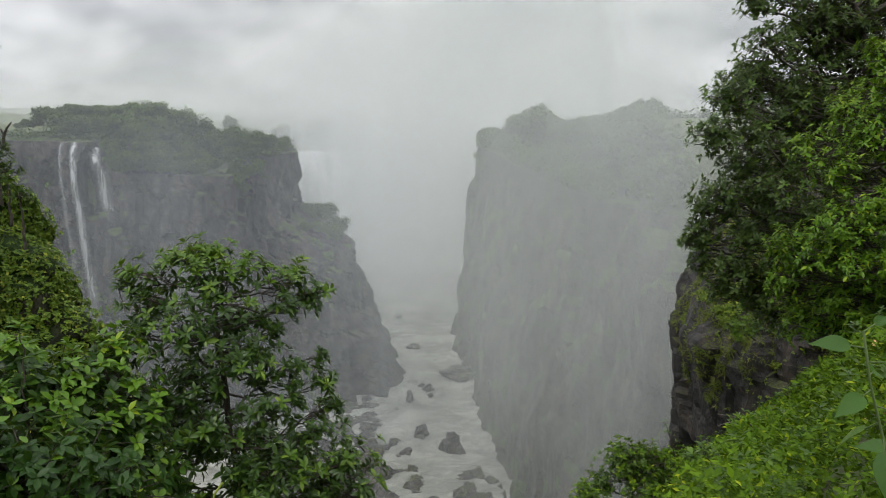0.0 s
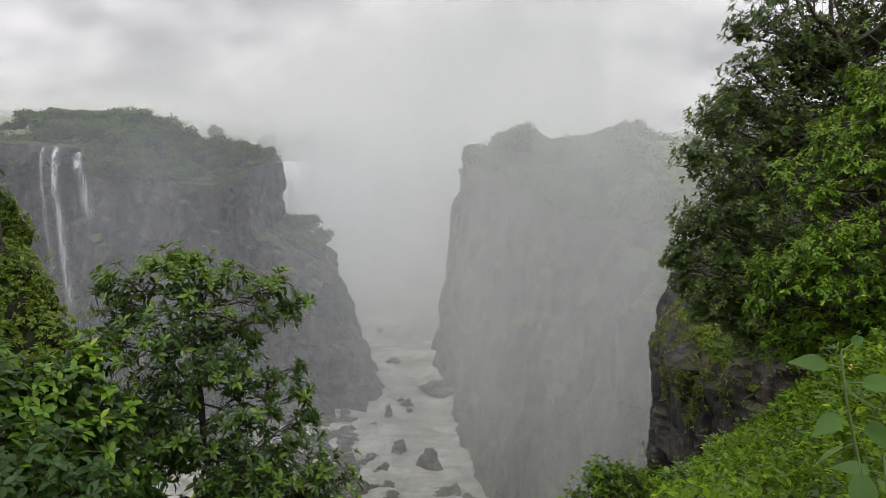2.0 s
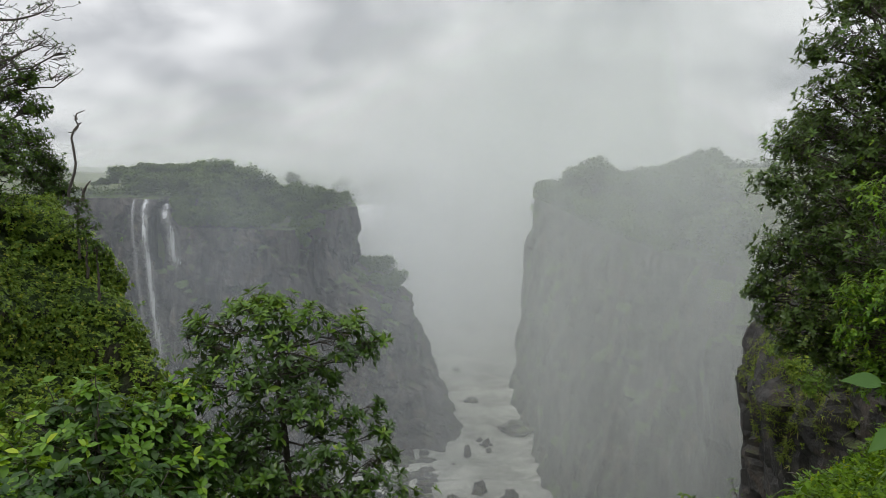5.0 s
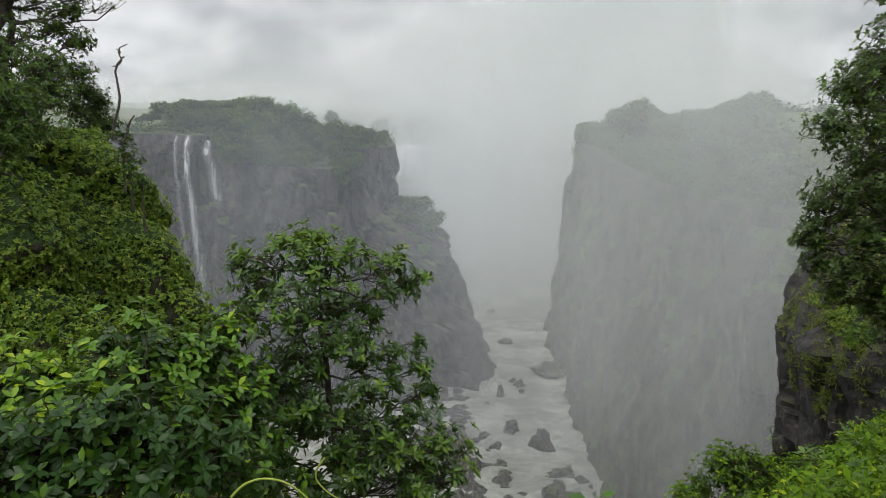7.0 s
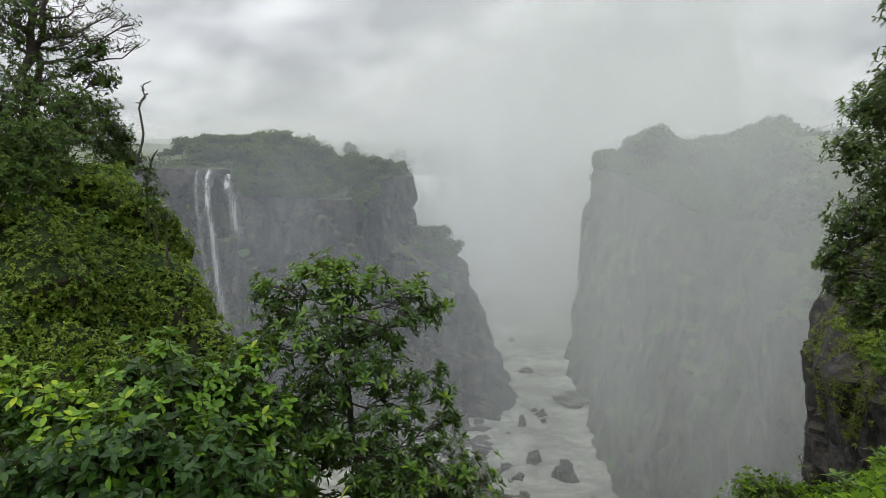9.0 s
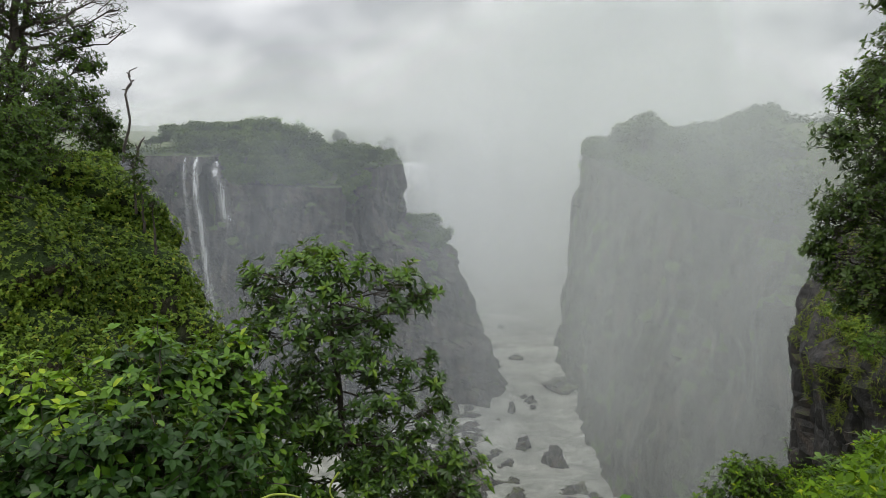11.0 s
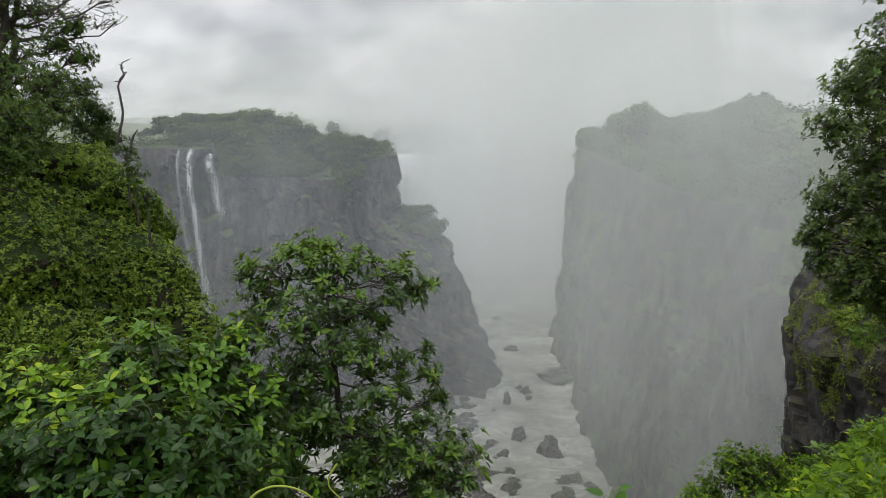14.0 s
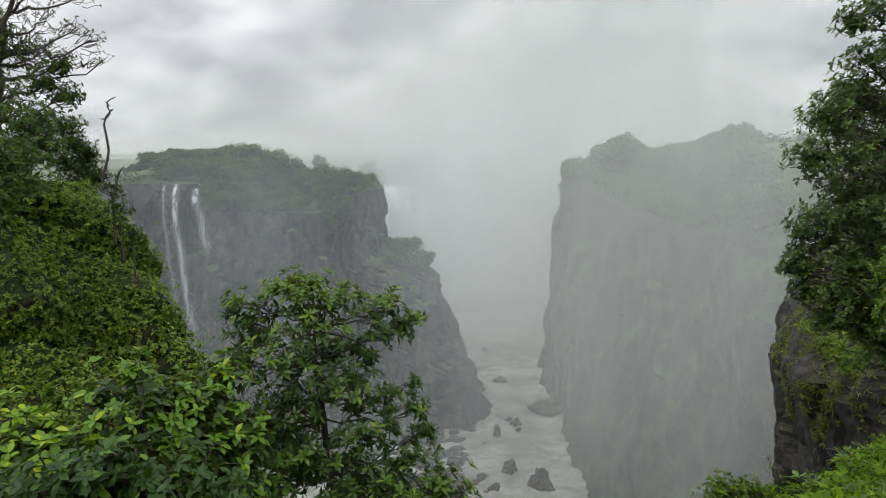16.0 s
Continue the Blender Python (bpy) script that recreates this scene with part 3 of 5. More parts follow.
# the wide curtain beyond the headland
rows, curtain, curtain_uv = 26, [], []
cx = np.arange(-60, 22, 2.0)
for i in range(rows):
    v = i / (rows - 1)
    for j, x in enumerate(cx):
        y = 420 + max(0, x + 20) * 0.13 - 5.0 * min(1.0, v * 4) ** 0.5 - 4 * v + 0.9 * fbm(x / 5, 1.0, v)
        curtain.append((x, y, -18.6 - 74 * v + 0.5 * fbm(x / 7, 2.0, 0)))
        curtain_uv.append((j / (len(cx) - 1), 1 - v))
structure("waterfall_curtain", mesh_of("waterfall_curtain", curtain, grid_faces(rows, len(cx)), fall_material("curtain_water", 0.25, 1.0, 0.16, 0.36, 0.58), True, curtain_uv),
          "wide white curtain of falling water seen through spray", "waterfall")

# spray: banks that stand in the gorge, densest at its far end
def thin(z0, z1, none, full):
    """Where a bank from z0 to z1 thins out upwards: nothing above none, whole below full."""
    return ((z1 - none) / (z1 - z0), (z1 - full) / (z1 - z0))


BLUISH = (0.86, 0.92, 0.98, 1)
veil("haze_horizon", [(-1900, 900), (-600, 960), (0, 980), (600, 960), (1900, 900)], -60, 90, 0.72, 0.004, (2, 2, 2), (0.0, 0.0, 0.0, thin(-60, 90, 44, 2)), 0.2, 0.6, 5, 6.0, "pale haze over the distant plateau", 0.6, floor=0.8)
veil("mist_upstream", [(-460, 520), (-260, 500), (-60, 470), (60, 474), (300, 520)], -40, 200, 0.72, 0.012, (3, 8, 3), ((0.26, 0.48), 0.1, 0.0, thin(-40, 200, 70, 4)), 0.2, 0.6, 5, 3.0, wave=0.6, floor=0.8)
veil("mist_far", [(-360, 400), (-60, 380), (0, 374), (60, 372), (170, 400)], -96, 170, 0.88, 0.016, (0, 0, 3), ((0.563, 0.756), 0.05, 0.07, thin(-96, 170, 100, -22)), 0.2, 0.6, 8, 2.5, wave=0.6, floor=0.85)
veil("mist_middle", [(-340, 370), (-90, 344), (-30, 334), (10, 332), (60, 330), (150, 356)], -96, 160, 0.74, 0.014, (4, 0, 1), ((0.506, 0.782), 0.05, 0.13, thin(-96, 160, 120, -20)), 0.3, 0.65, 5, 3.0, wave=0.6, floor=0.6)
veil("mist_bend", [(-60, 304), (0, 300), (30, 296), (58, 296)], -96, 0, 0.45, 0.03, (6, 2, 3), (0.45, 0.05, 0.22, 0.6), 0.3, 0.65, 3, 3.0, wave=1.0, floor=0.6)
veil("mist_wall", [(60, 62), (44, 76), (36, 92), (28, 108), (20, 124), (10, 142), (-6, 160), (-30, 170), (-50, 172), (-110, 176)], -96, 90, 0.80, 0.020, (2, 7, 0), (0.22, (0.40, 0.72), 0.64, thin(-96, 90, 75, 5)), 0.34, 0.62, 5, 1.2, stretch=(1, 1, 0.4), floor=0.34, detail=6.0, white=(0.908, 0.945, 0.933, 1))
veil("mist_river", [(56, 56), (42, 68), (33, 82), (25, 96), (16, 110), (4, 124), (-14, 136), (-80, 140)], -96, 70, 0.19, 0.024, (1, 2, 5), (0.16, (0.45, 0.75), 0.55, thin(-96, 70, 30, -33)), 0.36, 0.70, stretch=(1, 1, 0.4), floor=0.3, detail=4.0)
veil("mist_cove", [(-170, 198), (-100, 197), (-40, 190), (20, 184), (40, 178)], -96, 90, 0.38, 0.02, (9, 1, 2), (0.75, 0.15, 0.10, thin(-96, 90, 26, -29)), 0.3, 0.7, 3, 1.5, white=BLUISH, floor=0.45)
veil("mist_low", [(-90, 120), (-30, 116), (20, 118), (36, 112)], -96, -18, 0.12, 0.03, (3, 3, 3), (0.45, 0.2, 0.2, 0.6), 0.35, 0.7, floor=0.4)
veil("mist_rim", [(-170, 208), (-100, 208), (-40, 202), (0, 206), (42, 206)], -28, 90, 0.20, 0.018, (5, 1, 8), (0.02, (0.21, 0.447), 0.25, thin(-28, 90, 44, 12)), 0.3, 0.7, floor=0.5, white=BLUISH)


# ---------------------------------------------------------------- plants
def sprigs(rng, tips, heads, per, size, droop=0.15, cone=0.9):
    """A whorl of leaves at each tip: arrays for leaves_mesh."""
    tips, heads = np.asarray(tips), unit(heads)
    n = len(tips)
    ref = unit(rng.normal(0, 1, (n, 3)))
    u = unit(np.cross(heads, ref))
    w = np.cross(heads, u)
    at, along, normal, length = [], [], [], []
    for k in range(per):
        g = 2.399 * k + rng.uniform(0, 0.8, n)
        radial = np.cos(g)[:, None] * u + np.sin(g)[:, None] * w
        lift = cone * (1 - 0.75 * k / per)
        d = radial + heads * (0.25 + lift * rng.uniform(0.3, 1.0, n)[:, None] * 0.8)
        d[:, 2] -= droop * rng.uniform(0, 2, n)
        s = size * rng.uniform(0.65, 1.15, n) * (0.75 + 0.35 * (k / per))
        at.append(tips - heads * (size * 0.55 * (k / per) * rng.uniform(0.2, 1.0, n))[:, None])
        along.append(d)
        normal.append(heads + np.array([0, 0, 0.7]) + rng.normal(0, 0.42, (n, 3)))
        length.append(s)
    return np.concatenate(at), np.concatenate(along), np.concatenate(normal), np.concatenate(length)


def plant(name, seed, trunk, lobes, label, category="tree", leaf=0.12, per=7, blade=BLADE_FINE, leaf_mat=None, bark=None, r0=0.06, r1=0.012, group="",
          twig=0.006, limb=0.022, singles=0, shell=0.35, droop=0.15, rise=0.35, thick=1.0, swell=1.0, joined=False, reach=0.4, lit_mat=None, open_sky=3):
    """A tree or shrub: a trunk, limbs to each lobe of the crown, twigs to each whorl of leaves. Lobes: (x, y, z, radius, whorls)."""
    rng = np.random.default_rng(seed)
    trunk = np.asarray(trunk, dtype=float)
    s = np.linspace(0, 1, 24)
    k = np.linspace(0, 1, len(trunk))
    line = np.stack([np.interp(s, k, trunk[:, i]) for i in range(3)], 1)
    line[1:-1] += rng.normal(0, r0 * 0.3, (22, 3))
    root = thing(name, tuple(trunk[0]), label, category, group)
    off = trunk[0]
    strokes, twigs, tips, heads = [], [], [], []
    for x, y, z, r, m in lobes:
        r, m = r * swell, int(m * thick)
        c = np.array((x, y, z), dtype=float)
        below = line[line[:, 2] < z - 0.25 * r]
        below = line[:3] if len(below) == 0 else below
        d = np.linalg.norm(below - c, axis=1) + (c[2] - below[:, 2]) * -0.1
        start = below[np.argmin(d)]
        arm = bent(rng, start, c, 8, 0.08, 0.03)
        strokes.append((arm - off, limb * (0.6 + r), limb * 0.35))
        dirs = unit(rng.normal(0, 1, (m, 3)) + np.array([0, 0, rise]))
        dist = r * (1 - shell * rng.random(m) ** 1.6) * (1 + 0.22 * rng.normal(0, 1, m).clip(-1.5, 1.5))
        ends = c + dirs * dist[:, None] * np.array([1, 1, 0.85])
        for e in ends:
            f = arm[rng.integers(3, 8)]
            gap = np.linalg.norm(f - e)
            tw = bent(rng, e + (f - e) * min(1.0, reach / max(gap, 1e-6)), e, 4, 0.06, 0.05)
            twigs.append((tw - off, twig * 1.5, twig * 0.6))
            h = tw[-1] - tw[-2]
            h = unit(h) + np.array([0, 0, 0.35]) + 0.3 * unit(e - c)
            tips.append(e)
            heads.append(h)
    part("trunk", tubes_mesh("trunk", [(line - off, r0, r1)] + (strokes if joined else []), bark, 6 if joined else 9), root)
    if not joined:
        for st in strokes:
            part("limb", tubes_mesh("limb", [st], bark, 6), root)
        tagged(part("twig", tubes_mesh("twig", twigs, bark, 3), root), kind="stuff")
    tips, heads = np.array(tips), np.array(heads)
    if lit_mat:
        # top light put into colour: lighter, young-green leaves on tips that few others overhang
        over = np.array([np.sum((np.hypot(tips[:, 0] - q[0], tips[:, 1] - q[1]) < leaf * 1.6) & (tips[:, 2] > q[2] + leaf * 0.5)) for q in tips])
        open_tips = over < open_sky
        at, along, normal, length = sprigs(rng, tips[open_tips] - off, heads[open_tips] + np.array([0, 0, 0.4]), per, leaf, droop)
        tagged(part("new_growth", leaves_mesh("new_growth", blade, at, along, normal, length, lit_mat), root, "lighter green tip leaves, coloured as young and lit from above"), kind="stuff")
        tips, heads = tips[~open_tips], heads[~open_tips]
    at, along, normal, length = sprigs(rng, tips - off, heads, per, leaf, droop)
    if singles:
        near = np.argsort(at[:, 1])[:singles * 3]
        pick = rng.choice(near, singles, replace=False)
        one = leaves_mesh("leaf", blade, [(0, 0, 0)], [(0, 1, 0)], [(0, 0, 1)], [1.0], leaf_mat)
        for i in pick:
            ob = part("leaf", one, root)
            y = Vector(along[i]).normalized()
            x = y.cross(Vector(normal[i])).normalized()
            z = x.cross(y)
            ob.matrix_local = Matrix.Translation(at[i]) @ Matrix((x, y, z)).transposed().to_4x4() @ Matrix.Diagonal((length[i], length[i], length[i], 1))
        keep = np.ones(len(at), bool)
        keep[pick] = False
        at, along, normal, length = at[keep], along[keep], normal[keep], length[keep]
    crown = part("crown", leaves_mesh("crown", blade, at, along, normal, length, leaf_mat), root)
    tagged(crown, kind="stuff")
    return root


def ball_lobes(rng, centre, radii, n, r, m):
    """Lobes strewn through an egg of that size."""
    out = []
    for _ in range(n):
        d = rng.normal(0, 1, 3)
        d = d / np.linalg.norm(d) * rng.uniform(0.45, 1.0)
        out.append((*(np.array(centre) + d * np.array(radii)), r * rng.uniform(0.75, 1.25), m))
    return out


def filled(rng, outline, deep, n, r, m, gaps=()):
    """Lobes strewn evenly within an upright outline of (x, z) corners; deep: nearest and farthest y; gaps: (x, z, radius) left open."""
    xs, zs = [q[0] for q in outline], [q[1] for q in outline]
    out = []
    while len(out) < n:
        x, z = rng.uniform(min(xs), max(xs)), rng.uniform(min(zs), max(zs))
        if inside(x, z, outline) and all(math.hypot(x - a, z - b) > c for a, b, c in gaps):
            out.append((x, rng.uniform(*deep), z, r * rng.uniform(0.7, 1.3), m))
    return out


def scatter(rng, grid, count, want):
    """Random places on a surface grid with their normals, kept by want(place, normal, noise)."""
    nrm = grid_normals(grid)
    r, c = grid.shape[:2]
    fr, fc = rng.uniform(0, r - 1.001, count), rng.uniform(0, c - 1.001, count)
    i, j = fr.astype(int), fc.astype(int)
    a, b = (fr - i)[:, None], (fc - j)[:, None]
    p = grid[i, j] * (1 - a) * (1 - b) + grid[i + 1, j] * a * (1 - b) + grid[i, j + 1] * (1 - a) * b + grid[i + 1, j + 1] * a * b
    n = nrm[i, j]
    keep = np.array([want(q, m, i0 / (r - 1)) for q, m, i0 in zip(p, n, fr)], bool)
    return p[keep], n[keep]


def foliage(name, rng, p, n, size, mat, blade, label, per=4, lift=0.3, category="foliage", droop=0.3):
    p = p + n * (rng.random((len(p), 1)) * lift)
    at, along, normal, length = sprigs(rng, p, n + rng.normal(0, 0.35, n.shape) + np.array([0, 0, 0.35]), per, size, droop)
    return structure(name, leaves_mesh(name, blade, at, along, normal, length, mat), label, category, "stuff")


# ---- left: hillside smothered in creepers
hill_rails = [(-22, 26, -15, 21, 1.5, 0), (-7.6, 18.5, -3.7, 16.4, 0.9, 0), (-7.2, 15, -2.8, 13.2, 1.0, 0), (-9.2, 12, -4.3, 10.2, 0.2, 0), (-11.0, 8, -6.2, 7.4, -0.3, 0)]
hr = resample(hill_rails, 0.17)
hrows = 80
hill = np.zeros((hrows, len(hr), 3))
for j, (tx, ty, bx, by, zt, _) in enumerate(hr):
    for i in range(hrows):
        v = i / (hrows - 1)
        g = v ** 1.25
        x, y, z = bx + (tx - bx) * g, by + (ty - by) * g, -6.5 + (zt + 6.5) * v
        gaps, _c = noise.voronoi(Vector((x / 1.5 + 2, y / 1.5, z / 1.9)))
        small, _c = noise.voronoi(Vector((x / 0.55, y / 0.55, z / 0.6)))
        d = 0.5 * fbm(x / 2.6, y / 2.6, z / 2.6, 2) + 1.7 * (0.55 - min(1.0, gaps[0])) + 0.42 * (0.6 - min(1.0, small[0])) + 0.15 * fbm(x / 0.4, y / 0.4, z / 0.4, 2)
        hill[i, j] = (x + d * 0.8, y - d * 0.6, z)
structure("hillside", mesh_of("hillside", hill.reshape(-1, 3), grid_faces(hrows, len(hr))[:, ::-1], SOIL, True), "steep shaded hillside under creepers", "hillside")
rng = np.random.default_rng(41)
p, n = scatter(rng, hill, 68000, lambda q, m, v: noise.voronoi(Vector((q[0] / 0.6, q[1] / 0.6, q[2] / 0.6)))[0][0] < 0.80)
n = np.where(np.sum(n * p, axis=1, keepdims=True) > 0, -n, n)
foliage("creeper_foliage", rng, p, n, 0.092, LEAF_CREEPER, BLADE_ROUND, "dense olive green creepers blanketing a steep bank", 4, 0.22)
p, n = scatter(rng, hill, 9000, lambda q, m, v: fbm(q[0] / 0.7 + 9, q[1] / 0.7, q[2] / 0.7) > 0.28)
n = np.where(np.sum(n * p, axis=1, keepdims=True) > 0, -n, n)
foliage("creeper_sprays", rng, p, n, 0.10, LEAF_MID, BLADE_FINE, "lighter sprays of young leaves over the creepers", 5, 0.6)

# ---- foreground tree
rng = np.random.default_rng(5)
lobes = []
for q, r, m in (((-0.852, 6, 0.529), 0.16, 7), ((-1.139, 6, 0.481), 0.17, 6), ((-1.452, 6, 0.383), 0.17, 6), ((-0.572, 5.8, 0.447), 0.17, 6), ((-0.282, 6, 0.31), 0.17, 7), ((-0.117, 6.1, 0.114), 0.16, 6), ((-0.884, 5.7, 0.282), 0.24, 10),
                ((-1.411, 6.2, 0.064), 0.2, 9), ((-1.102, 5.6, -0.019), 0.26, 12), ((-0.667, 6.2, -0.038), 0.22, 9), ((-0.406, 6, -0.134), 0.2, 8), ((0.005, 6, -0.36), 0.08, 3), ((-0.654, 5.6, -0.253), 0.26, 12), ((-1.058, 5.8, -0.466), 0.28, 14),
                ((-0.302, 5.8, -0.417), 0.2, 9), ((0.029, 5.9, -0.552), 0.13, 6), ((0.079, 6, -0.819), 0.14, 6), ((-1.323, 5.7, -0.576), 0.26, 13), ((-0.432, 5.6, -0.682), 0.26, 12), ((-0.067, 5.8, -0.964), 0.2, 9), ((-0.833, 5.5, -0.784), 0.28, 14),
                ((0.176, 5.9, -1.267), 0.17, 8), ((-0.201, 5.5, -1.121), 0.26, 12), ((-0.557, 5.4, -1.119), 0.28, 14), ((-1.091, 5.4, -0.976), 0.28, 14), ((0.325, 5.9, -1.502), 0.14, 7), ((-0.019, 5.6, -1.569), 0.3, 14), ((-0.834, 5.4, -1.505), 0.35, 14), ((-0.397, 5.6, -1.823), 0.35, 14), ((-1.166, 5.3, -1.163), 0.26, 14), ((-0.801, 6.3, -1.24), 0.3, 14), ((-0.431, 6.2, -1.303), 0.28, 12), ((-1.104, 6.3, -0.913), 0.26, 12), ((-0.469, 5.4, -1.311), 0.28, 14), ((-0.12, 6, -1.581), 0.24, 12)):
    lobes.append((*q, r, m))
lobes += filled(rng, [(-1.63, 0.38), (-1.36, 0.57), (-1.08, 0.63), (-0.80, 0.62), (-0.52, 0.45), (-0.26, 0.41), (0.03, 0.20), (-0.34, -0.07), (-0.27, -0.32), (0.07, -0.40), (0.15, -0.74), (0.20, -0.90), (0.50, -1.59), (0.50, -1.87), (-1.83, -1.83), (-1.66, -0.46), (-1.58, -0.06)], (5.6, 6.5), 70, 0.16, 4, ((-0.54, -0.78, 0.13), (-1.41, -1.46, 0.1)))
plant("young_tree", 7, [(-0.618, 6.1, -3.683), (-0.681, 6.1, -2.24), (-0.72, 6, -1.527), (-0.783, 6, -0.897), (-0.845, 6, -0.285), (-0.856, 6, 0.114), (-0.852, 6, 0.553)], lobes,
      "slender young tree with glossy green leaves, growing below the lookout", leaf=0.092, per=8, leaf_mat=LEAF_TREE, bark=BARK, r0=0.045, r1=0.008, limb=0.013, twig=0.003, singles=300, shell=0.8, droop=0.12, thick=2.6, swell=1.05, reach=0.25, lit_mat=LEAF_TREE_TIP, open_sky=3)

# ---- broad-leaved shrubs left of it
shrubs = [
    (11, (-1.984, 5, -1.778), (-1.981, 5, 0.196), [((-1.979, 5, 0.238), 0.13, 5), ((-2.239, 5, 0.071), 0.26, 11), ((-1.791, 5.1, -0.002), 0.26, 11), ((-1.889, 4.8, -0.069), 0.3, 14), ((-1.649, 5.3, -0.109), 0.25, 11), ((-2.166, 4.7, -0.194), 0.32, 15), ((-1.581, 4.9, -0.355), 0.32, 15)]),
    (12, (-2.836, 4.8, -1.643), (-2.748, 4.8, -0.069), [((-2.976, 4.8, -0.009), 0.3, 14), ((-2.768, 4.9, -0.146), 0.3, 14), ((-2.576, 5, -0.118), 0.28, 13), ((-2.81, 4.6, -0.314), 0.34, 17), ((-2.416, 4.5, -0.273), 0.34, 17), ((-2.585, 4.3, -0.527), 0.36, 18), ((-3.24, 4.8, -0.315), 0.4, 18)]),
    (13, (-1.658, 5.5, -2.116), (-1.486, 5.5, -0.127), [((-1.511, 5.6, -0.089), 0.2, 9), ((-1.527, 5.3, -0.288), 0.3, 14), ((-1.342, 5.2, -0.609), 0.3, 15), ((-1.584, 5, -0.654), 0.32, 15), ((-1.305, 5, -0.918), 0.34, 15)]),
    (14, (-1.922, 4.2, -1.434), (-1.816, 4.2, -0.293), [((-2.404, 4, -0.379), 0.3, 14), ((-2.496, 3.9, -0.572), 0.34, 14), ((-1.257, 4.4, -0.577), 0.28, 13), ((-1.816, 4.2, -0.293), 0.26, 13), ((-2.051, 4.1, -0.356), 0.3, 15), ((-1.579, 4.2, -0.404), 0.28, 14), ((-1.785, 4, -0.556), 0.34, 15), ((-1.382, 4.1, -0.574), 0.3, 14), ((-2.222, 4, -0.592), 0.34, 15)]),
]
for seed, foot, top, cl in shrubs:
    # the lowest shrub gets its shade as a darker leaf colour
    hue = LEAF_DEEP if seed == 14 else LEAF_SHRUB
    sink = {11: 0.16, 12: 0.24, 13: 0.05, 14: 0.0}[seed]
    mid = tuple(0.5 * a + 0.5 * b for a, b in zip(foot, top))
    plant("shrub", seed, [foot, mid, top], [(q[0], q[1], q[2] - sink, r, m) for q, r, m in cl], "leafy green shrub below the lookout, its tips yellow-green, young and coloured top-lit", "shrub", leaf=0.098, per=7, blade=BLADE_BROAD,
          leaf_mat=hue, bark=BARK, r0=0.022, r1=0.006, limb=0.013, twig=0.004, group="shrubs below the lookout", shell=0.9, droop=0.32, thick=3.8, swell=1.2, singles=150, lit_mat={11: LEAF_YOUNG_LIT, 12: LEAF_LIME, 13: LEAF_YOUNG_LIT, 14: None}[seed], open_sky=4 if seed == 12 else 2)

# ---- right bank: low herbs and bushes falling away to the left
bank_x, bank_y = np.arange(0.6, 15, 0.25), np.arange(1.2, 14, 0.25)
bank = np.array([[(x, y, near_slope(x, y)) for x in bank_x] for y in bank_y])
rng = np.random.default_rng(77)
p, n = scatter(rng, bank[::-1], 58000, lambda q, m, v: not inside(q[0], q[1], GORGE) and math.hypot(q[0], q[1]) > 2.2 and q[0] > 0.36 * q[1] + 0.5)
hump = np.array([0.50 + 1.0 * fbm(q[0] / 0.8, q[1] / 0.8, 3.0) + 0.45 * fbm(q[0] / 0.35, q[1] / 0.35, 8.0) for q in p])
p = p + np.array([0, 0, 1.0]) * (hump * rng.uniform(0.35, 1.1, len(p)))[:, None].clip(0.03, 0.95)
at, along, normal, length = sprigs(rng, p, np.array([0, 0, 1.0]) + rng.normal(0, 0.5, p.shape), 5, 0.078, 0.3)
length = length * np.clip(np.hypot(at[:, 0], at[:, 1]) / 5.8, 0.68, 1.1)
structure("bank_herbs", leaves_mesh("bank_herbs", BLADE_PLAIN, at, along, normal, length, LEAF_HERB), "bright yellow-green herbs covering the sloping bank", "herbs", "stuff")
near_p, near_n = scatter(rng, bank[::-1], 60000, lambda q, m, v: 1.6 < math.hypot(q[0], q[1]) < 4.6 and q[0] > 0.5 * q[1] + 0.4)
near_p = near_p + np.array([0, 0, 1.0]) * (np.array([0.30 + 0.45 * fbm(q[0] / 0.6, q[1] / 0.6, 3.0) for q in near_p]) * rng.uniform(0.2, 1.0, len(near_p)))[:, None].clip(0.02, 0.7)
at, along, normal, length = sprigs(rng, near_p, np.array([0, 0, 1.0]) + rng.normal(0, 0.5, near_p.shape), 5, 0.046, 0.3)
structure("low_herbs", leaves_mesh("low_herbs", BLADE_PLAIN, at, along, normal, length, LEAF_HERB), "small-leaved bright herbs close to the lookout", "herbs", "stuff")
taller = np.array([fbm(q[0] / 0.55 + 4, q[1] / 0.55, 6.0) > 0.22 for q in p])
tall = p[taller][::2] + np.array([0, 0, 0.14])
at, along, normal, length = sprigs(rng, tall, np.array([0, 0, 1.0]) + rng.normal(0, 0.3, tall.shape), 6, 0.062, 0.15)
structure("bank_weeds", leaves_mesh("bank_weeds", BLADE_FINE, at, along, normal, length, LEAF_MID), "taller darker weeds standing in clumps among the herbs", "weeds", "stuff")
rng = np.random.default_rng(78)
